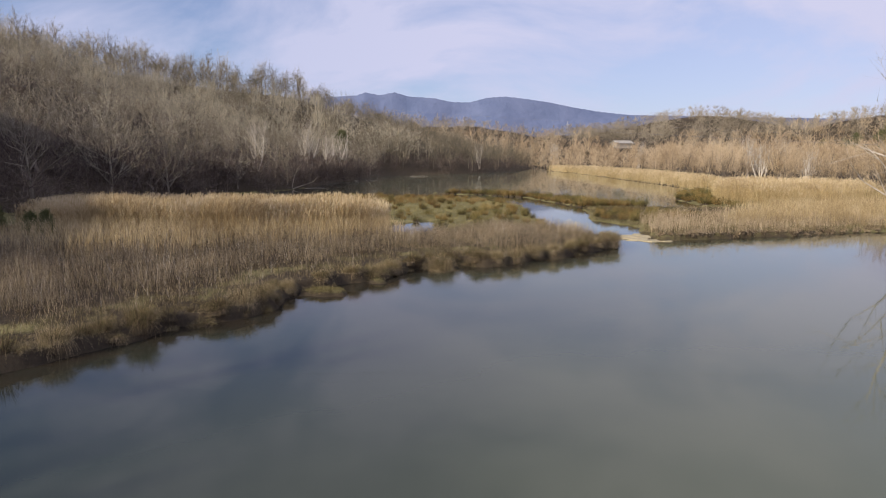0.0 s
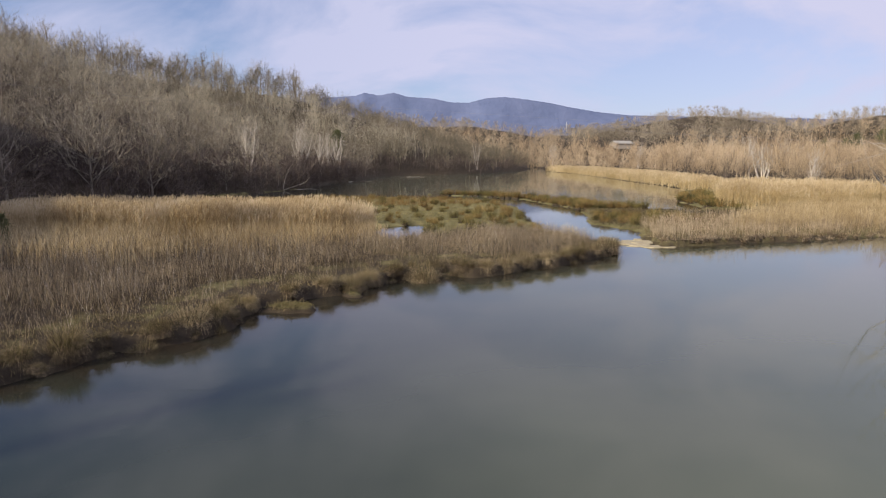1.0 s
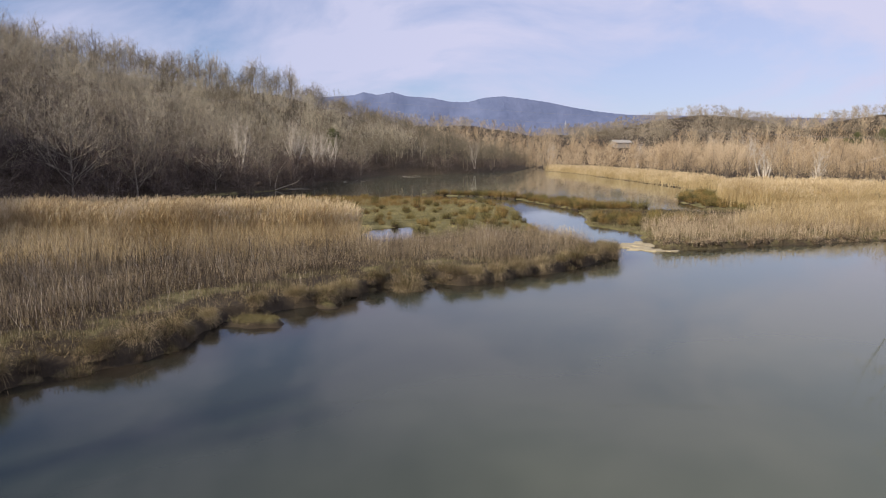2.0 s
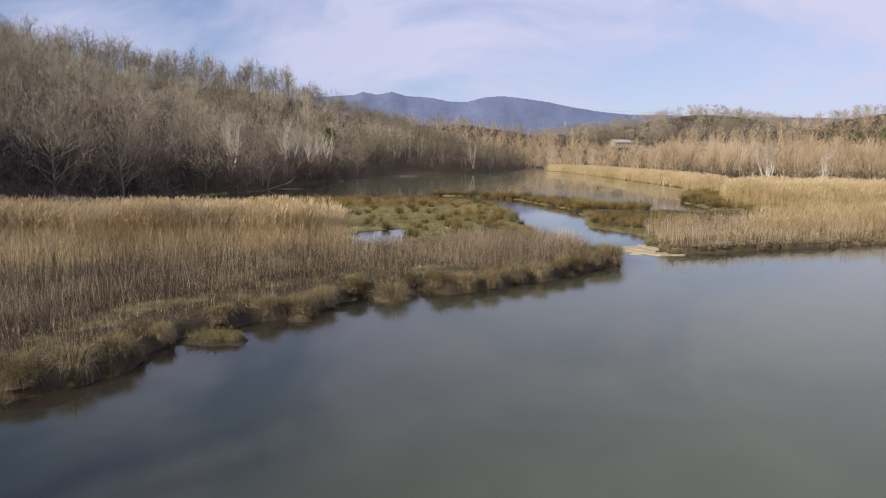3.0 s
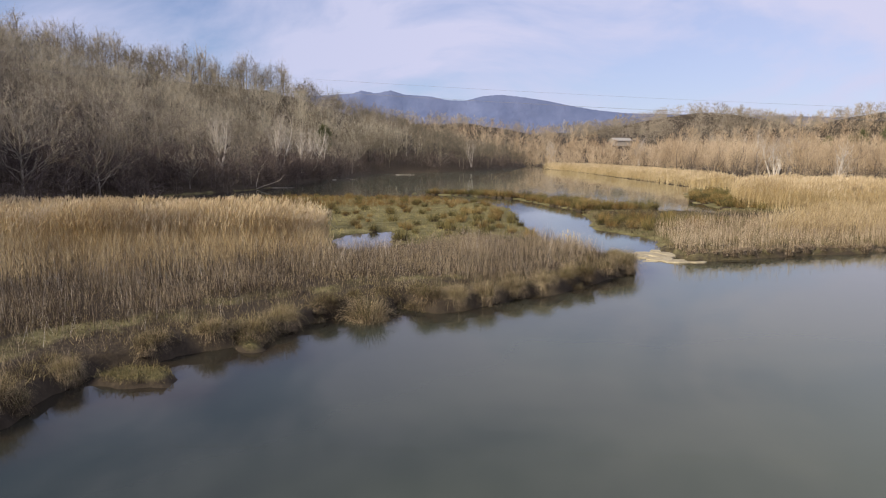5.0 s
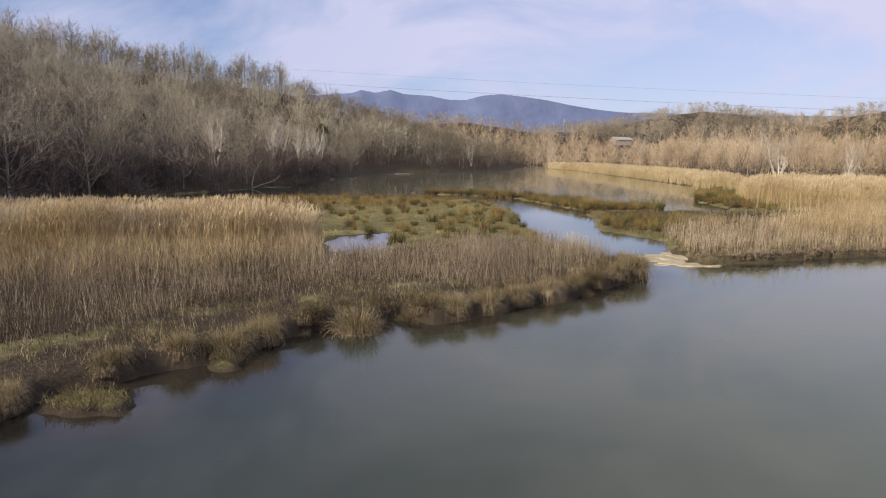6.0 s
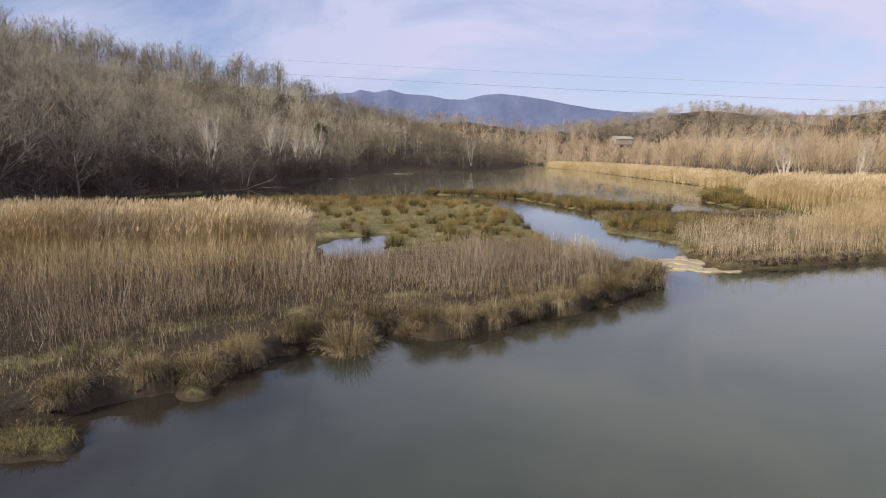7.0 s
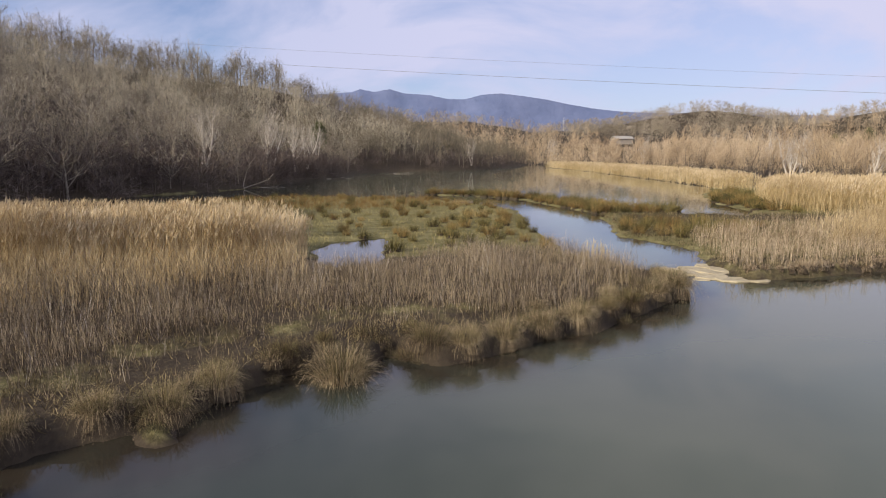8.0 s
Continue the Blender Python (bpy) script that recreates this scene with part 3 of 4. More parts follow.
stalk_field("bank_grass", [(-40, 4), (-14, 10), (-8, 18), (-5, 25), (1, 29), (9, 37), (8, 43), (-3, 42), (-22, 38)], 75, 0.20, rng, "short matted grass along the bank", M_GRASS, None, 0.02, 2, "grass", 0.7)
stalk_field("bank_grass", [(12, 39), (31, 45), (60, 52), (60, 62), (26, 68), (12, 67), (10.5, 54)], 45, 0.27, rng, "short yellowish grass on the lit bank", M_GRASS, None, 0.025, 2, "grass", 0.7)


for islet in ISLETS[:2]:
    stalk_field("islet_grass", islet, 900, 0.10, rng, "short green grass on the little islet", M_SEDGE_GREEN, None, 0.010, 2, "grass", 0.7)
stalk_field("rusty_grass", [(-24, 72), (-10, 70), (2, 74), (4, 77), (-2, 86), (-20, 86.5), (-26, 80)], 22, 0.36, rng, "rust-brown rushes along the back of the marsh", M_RUST, None, 0.04, 2, "rushes", 0.25)


stalk_field("pale_stalks", STALKS_POINT, 9, 1.1, rng, "scattered pale bent reed stalks over the bank", M_TWIG_PALE, off_path, 0.009, 1, "dead stalks", 0.2)


# ---- tussocks ----
def tussock_meshes(seed, wide, tall, blades_n, droop, width, segs):
    """Fountains of blades; an old sedge also wears a skirt of fallen straw."""
    rng = np.random.default_rng(seed)
    dry, green, foot = Pile(), Pile(), Pile()
    groups = [(dry, int(blades_n * 0.45), 0.10, 0.62 if segs > 1 else 0.5, 1.0), (green, int(blades_n * 0.30), 0.05, 0.6 if segs > 1 else 0.45, 1.0)]
    if segs > 1:
        groups.append((dry, int(blades_n * 0.25), 0.55, 0.35, 1.5))
    for pile, n, low, span, fall in groups:
        a = rng.random(n) * 2 * math.pi
        r = np.sqrt(rng.random(n)) * 0.30 * wide
        tilt = low + span * rng.random(n) * (0.4 + 0.6 * r / (0.30 * wide))
        length = tall * (0.70 + 0.5 * rng.random(n)) * (0.62 if fall > 1 else 1)
        b = a + rng.normal(size=n) * 0.45
        d = np.column_stack([np.cos(b) * np.sin(tilt * 1.4) * length, np.sin(b) * np.sin(tilt * 1.4) * length, np.cos(tilt * 1.2) * length])
        p = np.column_stack([np.cos(a) * r, np.sin(a) * r, tall * 0.22 * (1 - (r / (0.34 * wide)) ** 2)])
        blades(pile, p, d, length * droop * fall * (0.15 + 1.1 * tilt), width, rng, segs)
    k, rings = 14, 4
    v, f = [], []
    for j in range(rings):
        u = j / (rings - 1)
        for i in range(k):
            rr = wide * 0.34 * math.cos(u * 1.5707) * (1 + 0.18 * rng.normal())
            v.append((rr * math.cos(2 * math.pi * i / k), rr * math.sin(2 * math.pi * i / k), -0.25 + (0.25 + tall * 0.28) * math.sin(u * 1.5)))
    for j in range(rings - 1):
        for i in range(k):
            a0, a1, b0, b1 = j * k + i, j * k + (i + 1) % k, (j + 1) * k + i, (j + 1) * k + (i + 1) % k
            f += [(a0, a1, b1), (a0, b1, b0)]
    foot.add(v, f)
    return dry, green, foot


def tussock_kind(seed, wide, tall, n, droop, width, name, label, mats, group, segs=1):
    dry, green, foot = tussock_meshes(seed, wide, tall, n, droop, width, segs)
    ob = new(name)
    tagged(ob, label, "grass tussock", group)
    part("dry_foliage", dry.mesh("dry_foliage", mats[0]), ob, "dry straw-coloured blades")
    part("green_foliage", green.mesh("green_foliage", mats[1]), ob, "olive green blades")
    part("root_mound", foot.mesh("root_mound", M_GROUND), ob, "dark matted root mound")
    return ob


def place_all(kinds, spots, rng):
    """The first spots take the kinds themselves, the others take copies."""
    for i, (x, y, s) in enumerate(spots):
        z = float(ground_z(np.array([x]), np.array([y]))[0])
        z = max(z, -0.05)
        k = kinds[i % len(kinds)]
        m = pose(x, y, z - 0.02, rng.normal() * 5, rng.normal() * 5, rng.random() * 360)
        ob = k if i < len(kinds) else copy_thing(k, m)
        ob.matrix_basis = m @ Matrix.Diagonal((s, s, s * (0.9 + 0.2 * rng.random()), 1))


sedge = (M_SEDGE_DRY, M_SEDGE_GREEN)
def sedge_kinds(n, segs, width):
    return [tussock_kind(20 + k, 1.35 + 0.1 * k, 0.90, n, 1.05 + 0.12 * k, width, "sedge_tussock", "shaggy straw and olive sedge tussock at the water's edge", sedge, "sedge tussocks on the bank", segs) for k in range(4)]


SEDGES, SMALL_SEDGES = sedge_kinds(1600, 3, 0.0065), sedge_kinds(430, 2, 0.0095)
bank_spots = [(-1.75, 28.5, 1.2), (-3.1, 28.9, 0.7), (-4.1, 27.3, 0.8), (-4.7, 26.2, 0.9), (-5.6, 25.6, 0.65), (-6.7, 24.8, 0.55), (0.1, 30.0, 0.85), (1.0, 30.1, 0.75), (2.0, 30.7, 0.85),
              (-0.3, 30.9, 0.55), (3.1, 31.7, 0.7), (4.2, 32.5, 0.8), (5.3, 33.4, 0.65), (6.2, 34.3, 0.8), (7.4, 35.7, 0.75), (8.3, 36.6, 1.1), (8.7, 37.6, 0.8),
              (-8.2, 20.8, 0.8), (-8.7, 19.7, 0.9), (-9.3, 18.9, 0.7), (-10.9, 16.8, 0.95), (-11.6, 15.9, 0.7), (-12.3, 14.7, 0.85), (-13.2, 13.7, 0.95), (-14.2, 12.4, 0.9),
              (-15.5, 10.8, 1.0), (-7.8, 22.6, 0.5), (8.5, 38.7, 0.6), (5.8, 35.3, 0.6), (7.0, 37.2, 0.6), (3.2, 33.4, 0.6), (-2.4, 30.0, 0.45)]
edge = [(12.6, 40.2), (14, 40.4), (16, 41.1), (19.1, 42.3), (22.3, 42.9), (30.9, 46.1)]
side_spots, lit_spots = bank_spots[23:26], []
bank_spots = bank_spots[:23] + bank_spots[26:]
for k in range(34):
    u = 12.6 + k * 0.55
    lit_spots.append((u + 0.1 * math.sin(k * 7.0), float(np.interp(u, [a for a, b in edge], [b for a, b in edge])) + 0.25 * math.sin(k * 3.1), 0.5 + 0.15 * math.sin(k * 5.3)))
shore_line = np.array(POINT_FRONT[4:] + POINT_TIP[:11])
rim = np.random.default_rng(33)
for k in range(84):
    i = rim.integers(0, len(shore_line) - 1)
    at = shore_line[i] + (shore_line[i + 1] - shore_line[i]) * rim.random() + np.array([-0.55, 0.45]) * (-0.1 + 1.5 * rim.random() ** 1.5)
    side_spots.append((float(at[0]), float(at[1]), 0.28 + 0.3 * rim.random()))
for k in range(8):
    side_spots.append((8.2 - 7 * rim.random(), 41.5 + 3.5 * rim.random(), 0.4 + 0.3 * rim.random()))
place_all(SEDGES, bank_spots, np.random.default_rng(31))
place_all(SMALL_SEDGES, side_spots, np.random.default_rng(32))
# same sedge in lighter colours, standing in for sun on this bank
LIT_SEDGES = [tussock_kind(26 + k, 1.35, 0.85, 300, 1.1, 0.014, "sedge_tussock", "straw-coloured sedge tussock along the lit muddy bank", (M_STALK_LIT, M_SEDGE_DRY), "sedge tussocks on the lit bank", 2) for k in range(3)]
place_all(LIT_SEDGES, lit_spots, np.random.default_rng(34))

RUSHES = [tussock_kind(40 + k, 1.15, 0.66, 230, 0.45, 0.024, "rush_clump", "upright olive rush clump on the marsh", (M_RUST if k % 2 else M_RUSH, M_RUSH), "rush clumps on the marsh") for k in range(4)]


def apart_in(poly, n, gap, rng, on=0.1):
    out = []
    p = np.asarray(poly, float)
    lo, hi = p.min(0), p.max(0)
    q = lo + rng.random((n * 30, 2)) * (hi - lo)
    q = q[(signed(p, q[:, 0], q[:, 1]) > 0) & (shore(q[:, 0], q[:, 1]) > on)]
    for a in q:
        if len(out) < n and all((a[0] - b[0]) ** 2 + (a[1] - b[1]) ** 2 > gap * gap for b in out):
            out.append((float(a[0]), float(a[1])))
    return out


rng = np.random.default_rng(41)
rush_spots = [(-2.0, 46.6, 1.3)]
for poly, n, gap, s in ((STRIP, 110, 0.75, 1.2), ([(-14, 62), (-4, 60), (4, 66), (5, 75), (-2, 85), (-20, 86), (-22, 70)], 90, 1.5, 0.85), ([(0, 48), (7, 47), (7, 66), (3, 66), (-1, 57)], 30, 1.3, 1.0),
                        ([(11.5, 53), (15, 52), (20, 54), (22, 58), (17, 60), (11.5, 60)], 34, 1.0, 1.1), ([(27, 71), (30, 68), (34, 80), (37, 98), (31, 91), (27.6, 80)], 55, 1.2, 1.2), ([(-6, 52), (-1, 50), (0, 58), (-6, 60)], 10, 1.3, 0.9)):
    rush_spots += [(x, y, s * (0.7 + 0.5 * rng.random())) for x, y in apart_in(poly, n, gap, rng)]
place_all(RUSHES, rush_spots[:340], rng)


# ---- trees ----
def tree_piles(seed, tall, radius, boughs, twigs, spread_deg, twig_len, twig_w, limb_sides=3, clear=0.2, up=0.25, stems=1, kink=0.16):
    """A bare tree: trunk and limbs as tapered tubes, twigs as slivers."""
    rng = np.random.default_rng(seed)
    wood, fine = Pile(), Pile()
    tw_p, tw_d = [], []

    def limb(p, d, length, r, segs, sides):
        pts, rad = [p], [r]
        for k in range(segs):
            d = d + rng.normal(size=3) * kink + np.array([0, 0, up * 0.35])
            d = d / np.linalg.norm(d)
            pts.append(pts[-1] + d * length / segs)
            rad.append(r * (1 - 0.85 * (k + 1) / segs))
        pts = np.array(pts)
        tube(wood, pts[:-1], pts[1:], np.array(rad[:-1]), np.array(rad[1:]), sides)
        return pts, rad

    for s in range(stems):
        lean = rng.normal(size=3) * (0.05 if stems == 1 else 0.16)
        lean[2] = 1
        trunk, tr = limb(rng.normal(size=3) * [0.2, 0.2, 0] * (stems > 1), lean, tall * (0.86 if s == 0 else 0.62 + 0.22 * rng.random()), radius * (1 if s == 0 else 0.75), 6, 5)
        for k in range(boughs // stems):
            u = clear + (0.97 - clear) * (k + rng.random()) / (boughs / stems)
            i = min(int(u * 6), 5)
            p = trunk[i] + (trunk[i + 1] - trunk[i]) * (u * 6 - i)
            a = rng.random() * 2 * math.pi
            t = radians(spread_deg) * (0.7 + 0.6 * rng.random()) * (1.15 - 0.5 * u)
            d = np.array([math.cos(a) * math.sin(t), math.sin(a) * math.sin(t), math.cos(t)])
            length = tall * (0.46 - 0.30 * u) * (0.7 + 0.6 * rng.random())
            pts, rad = limb(p, d, length, max(tr[i] * 0.5, 0.02), 3, limb_sides)
            for q in range(3):
                j = 1 + q % 3
                d2 = (pts[j] - pts[j - 1]) / (np.linalg.norm(pts[j] - pts[j - 1]) + 1e-9) + rng.normal(size=3) * 0.55
                d2 /= np.linalg.norm(d2)
                sub = length * (0.35 + 0.3 * rng.random())
                end = pts[j] + d2 * sub
                tube(wood, pts[j][None], end[None], np.array([rad[j] * 0.6 + 0.006]), np.array([0.004]), 3)
                m = max(1, twigs // (boughs * 3))
                w = rng.random((m, 1))
                tw_p.append(pts[j] + (end - pts[j]) * w)
                tw_d.append((d2 + rng.normal(size=(m, 3)) * 0.6 + [0, 0, up]) * twig_len * (0.5 + 0.8 * rng.random((m, 1))))
    spikes(fine, np.concatenate(tw_p), np.concatenate(tw_d), twig_w, rng)
    return wood, fine


def tree_kind(name, label, group, bark_mat, twig_mat, *args, **keys):
    wood, fine = tree_piles(*args, **keys)
    ob = new(name)
    tagged(ob, label, "tree", group)
    part("trunk", wood.mesh("trunk", bark_mat), ob)
    part("crown", fine.mesh("crown", twig_mat), ob, "fine bare twigs")
    return ob


def place_trees(kinds, spots, rng):
    for i, (x, y, s) in enumerate(spots):
        z = float(ground_z(np.array([x]), np.array([y]))[0])
        m = pose(x, y, z - 0.1, 0, 0, rng.random() * 360)
        k = kinds[i % len(kinds)]
        ob = k if i < len(kinds) else copy_thing(k, m)
        ob.matrix_basis = m @ Matrix.Diagonal((s, s, s, 1))


rng = np.random.default_rng(51)
WHITE = [tree_kind("poplar_tree", "bare white-barked poplar at the foot of the wooded slope", "white poplars", M_BARK_WHITE, M_TWIG_PALE, 60 + k, 10.0, 0.25, 26, 240, 36, 0.9, 0.035, clear=0.22, up=0.45, stems=1 + k % 3, kink=0.07) for k in range(3)]
place_trees(WHITE, [(-30.0, 128.3, 1.0), (-34.5, 111.8, 0.85), (-26.6, 146, 0.9), (-27.0, 137, 0.85), (-25.2, 150, 0.85), (-29.4, 129.8, 0.9), (-35.6, 113.5, 0.7), (9, 214, 0.8), (46, 300, 1.2), (48, 297, 1.0),
                    (44, 82, 0.62), (60, 128, 0.9), (72, 160, 1.0), (75, 150, 0.9), (95, 190, 1.0), (84, 170, 1.0), (66, 140, 0.8), (110, 210, 1.1), (62, 220, 1.0), (70, 245, 1.0), (128, 352, 1.1), (135, 345, 1.2), (140, 350, 1.2), (146, 348, 1.1), (152, 346, 1.2), (160, 350, 1.1)], rng)
poplars = [(-30.0, 128.3), (-34.5, 111.8), (-24.4, 145), (-27.0, 137), (-43.2, 96.5)]


def slope_tree(seed, tall, wide, clear, limbs, shoots, twigs, twig_len, twig_w):
    """A round-crowned bare tree: bent limbs reach a dome, shoots and fine twigs fill its outer half."""
    rng = np.random.default_rng(seed)
    wood, fine = Pile(), Pile()
    lean = np.array([*(rng.normal(size=2) * 0.06 * tall), 0.0])
    joints = np.array([np.zeros(3), lean * 0.3 + [0, 0, tall * 0.3], lean * 0.6 + [0, 0, tall * 0.55], lean + [0, 0, tall * 0.82]])
    thick = 0.020 * tall * np.array([1.0, 0.72, 0.45, 0.12])
    tube(wood, joints[:-1], joints[1:], thick[:-1], thick[1:], 5)
    u = clear + (0.78 - clear) * (np.arange(limbs) + rng.random(limbs)) / limbs
    root = np.stack([np.interp(u, [0, 0.3, 0.55, 0.82], joints[:, k]) for k in range(3)], 1)
    a = np.arange(limbs) * 2.4 + rng.normal(size=limbs) * 0.4
    lift = np.clip((u - clear) / (0.78 - clear) * 1.25 + rng.normal(size=limbs) * 0.15, 0.0, 1.5)
    mid = tall * (clear * 0.55 + 0.42)
    reach = 0.8 + 0.3 * rng.random(limbs)
    tip = np.column_stack([np.cos(a) * np.cos(lift) * wide * reach, np.sin(a) * np.cos(lift) * wide * reach, mid + (tall - mid) * np.sin(lift) * reach]) + lean * 0.5
    elbow = root * 0.5 + tip * 0.5 + rng.normal(size=(limbs, 3)) * 0.05 * tall + np.array([0, 0, -0.03 * tall])
    r = 0.0085 * tall * (1.15 - 0.5 * u)
    tube(wood, root, elbow, r, r * 0.65, 3)
    tube(wood, elbow, tip, r * 0.65, r * 0.15, 3)
    k = np.repeat(np.arange(limbs), shoots)
    w = 0.25 + 0.75 * rng.random(len(k))
    at = np.where(w[:, None] < 0.5, root[k] + (elbow[k] - root[k]) * (w[:, None] * 2), elbow[k] + (tip[k] - elbow[k]) * (w[:, None] * 2 - 1))
    way = tip[k] - root[k]
    way = way / np.linalg.norm(way, axis=1, keepdims=True) + rng.normal(size=(len(k), 3)) * 0.55 + [0, 0, 0.35]
    way *= wide * (0.28 + 0.35 * rng.random((len(k), 1)))
    spikes(wood, at, way, 0.0045 * tall, rng)
    j = np.repeat(np.arange(len(k)), twigs)
    w = 0.15 + 0.85 * rng.random((len(j), 1))
    dirs = way[j] / np.linalg.norm(way[j], axis=1, keepdims=True) + rng.normal(size=(len(j), 3)) * 0.65 + [0, 0, 0.3]
    spikes(fine, at[j] + way[j] * w, dirs * twig_len * (0.4 + 0.8 * rng.random((len(j), 1))), twig_w, rng)
    return wood, fine


def slope_kind(name, label, group, *args):
    wood, fine = slope_tree(*args)
    ob = new(name)
    tagged(ob, label, "tree", group)
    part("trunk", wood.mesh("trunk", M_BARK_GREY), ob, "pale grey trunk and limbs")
    part("crown", fine.mesh("crown", M_TWIG), ob, "fine bare twigs")
    return ob


def clear_of_poplars(x, y):
    return not any(abs(x - a) < 3.0 and -2 < b - y < 16 for a, b in poplars)


def in_view(x, y):
    return x > -0.74 * (y + 3) - 6


OAKS = [slope_kind("oak_tree", "spreading bare grey oak on the wooded slope", "bare trees on the slope", 70 + k, 7.6, 3.1 + 0.25 * (k % 3), 0.16, 15, 6, 11, 0.62, 0.020) for k in range(6)]
spots = [(-43.4, 96.1, 1.25), (-38.6, 69.8, 1.15), (-43.5, 63.5, 1.2), (-36.0, 78.5, 0.9), (-52, 98, 1.05), (-50, 84, 1.1), (-44, 79, 1.0)]
slope_near = [(-60, 70), (-40, 76), (-34, 90), (-29.5, 97), (-27, 104), (-25.5, 117), (-25, 131), (-22, 151), (-19, 176), (-12.5, 186), (-18, 198), (-60, 200), (-84, 190), (-110, 160), (-100, 110)]
spots += [(x, y, 0.48 + 0.42 * rng.random()) for x, y in apart_in(slope_near, 420, 3.4, rng, 1.5) if clear_of_poplars(x, y) and in_view(x, y)]
place_trees(OAKS, spots[:300], rng)
RIDGE = [slope_kind("ridge_tree", "tall slender bare tree along the ridge", "bare trees on the ridge", 170 + k, 11.0, 2.6, 0.34, 11, 6, 10, 0.75, 0.032) for k in range(4)]
ridge_line = [(-150, 150), (-100, 150), (-96, 180), (-88, 200), (-76, 215), (-66, 232), (-54, 244), (-62, 268), (-90, 250), (-120, 225), (-150, 190)]
place_trees(RIDGE, [(x, y, 0.62 + 0.45 * rng.random()) for x, y in apart_in(ridge_line, 150, 4.2, rng, 1.5) if in_view(x, y)], rng)
WILLOWS = [tree_kind("willow_tree", "bare russet willow in the lit flood meadow", "bare willows on the lit shore", M_BARK, M_TWIG_RED, 80 + k, 8.0, 0.11, 22, 520, 38, 1.1, 0.04, clear=0.08, up=0.6, stems=3) for k in range(4)]
place_trees(WILLOWS, [(x, y, 0.6 + 0.5 * rng.random()) for x, y in apart_in([(44, 85), (52, 78), (85, 95), (110, 140), (110, 200), (54, 200), (54, 130), (50, 100)], 110, 4.0, rng, 0.5)], rng)


# ---- a dead bush among the reeds ----
bush = tree_kind("dead_bush", "leafless grey bush rising out of the reeds", "", M_BARK, M_SCRUB, 303, 2.9, 0.035, 14, 160, 55, 0.35, 0.012, clear=0.1, up=0.2, stems=3)
bush["category"] = "bush"
bush.matrix_basis = pose(-14.6, 43.6, 0.3)


# ---- far woods ----
def woods(name, label, kinds, spots, scales, rng, mats):
    """Many bare trees in one thing: each a turned and scaled set of slivers."""
    pile = Pile()
    pick = rng.integers(0, len(kinds), len(spots))
    z = ground_z(spots[:, 0], spots[:, 1])
    for k, (kv, kf) in enumerate(kinds):
        at = np.where(pick == k)[0]
        if not len(at):
            continue
        a = rng.random(len(at)) * 2 * math.pi
        c, s, sc = np.cos(a)[:, None], np.sin(a)[:, None], scales[at][:, None]
        v = np.stack([(kv[None, :, 0] * c - kv[None, :, 1] * s) * sc + spots[at, 0][:, None],
                      (kv[None, :, 0] * s + kv[None, :, 1] * c) * sc + spots[at, 1][:, None],
                      kv[None, :, 2] * sc * (0.85 + 0.3 * rng.random((len(at), 1))) + z[at][:, None] - 0.2], 2)
        pile.add(v, (kf[None] + (np.arange(len(at)) * len(kv))[:, None, None]).reshape(-1, 3))
    return tagged(new(name, pile.mesh(name, mats)), label, "woods", kind="stuff")


def sliver_tree(seed, tall, boughs, twigs, spread_deg, twig_len, twig_w, low=0.1, up=0.3):
    """A light tree for the far woods: trunk, limbs and twigs all slivers."""
    rng = np.random.default_rng(seed)
    pile = Pile()
    spikes(pile, np.zeros((2, 3)), np.array([[0.1, 0, tall * 0.8], [0, 0.1, tall * 0.75]]), 0.016 * tall, rng)
    u = low + (0.95 - low) * rng.random(boughs)
    a = rng.random(boughs) * 2 * math.pi
    t = radians(spread_deg) * (0.6 + 0.7 * rng.random(boughs)) * (1.2 - 0.6 * u)
    length = tall * (0.50 - 0.33 * u) * (0.7 + 0.6 * rng.random(boughs))
    d = np.column_stack([np.cos(a) * np.sin(t), np.sin(a) * np.sin(t), np.cos(t)]) * length[:, None]
    p = np.column_stack([0 * u, 0 * u, u * tall])
    spikes(pile, p, d, 0.007 * tall, rng)
    k = rng.integers(0, boughs, twigs)
    w = 0.25 + 0.75 * rng.random(twigs)
    dirs = d[k] / length[k][:, None] + rng.normal(size=(twigs, 3)) * 0.6 + [0, 0, up]
    spikes(pile, p[k] + d[k] * w[:, None], dirs * twig_len * (0.5 + 0.8 * rng.random((twigs, 1))), twig_w, rng)
    return pile.arrays()


rng = np.random.default_rng(61)
hill_area = [(-25, 178), (-2, 197), (10, 210), (18, 231), (34, 282), (36, 300), (-10, 330), (-60, 300), (-95, 262), (-135, 225), (-150, 190), (-112, 150), (-96, 190)]


def stuff_kinds(n, *args):
    """Trunk, limbs and twigs of each kind in one set of slivers."""
    kinds = []
    for k in range(n):
        wood, fine = slope_tree(args[0] + k, *args[1:])
        both = Pile()
        both.add(*wood.arrays())
        both.add(*fine.arrays())
        kinds.append(both.arrays())
    return kinds


q = scatter(hill_area, 0.038, rng)
q = q[in_view(q[:, 0], q[:, 1])]
woods("bare_woods", "grey-brown leafless woods covering the slope", stuff_kinds(5, 90, 7.0, 2.8, 0.18, 10, 5, 5, 0.75, 0.047), q, 0.55 + 0.55 * rng.random(len(q)), rng, M_TWIG)
upper = scatter([(-58, 150), (-44, 180), (-22, 198), (0, 214), (-50, 246), (-76, 222), (-96, 188), (-112, 158), (-88, 138)], 0.085, rng)
upper = upper[in_view(upper[:, 0], upper[:, 1])]
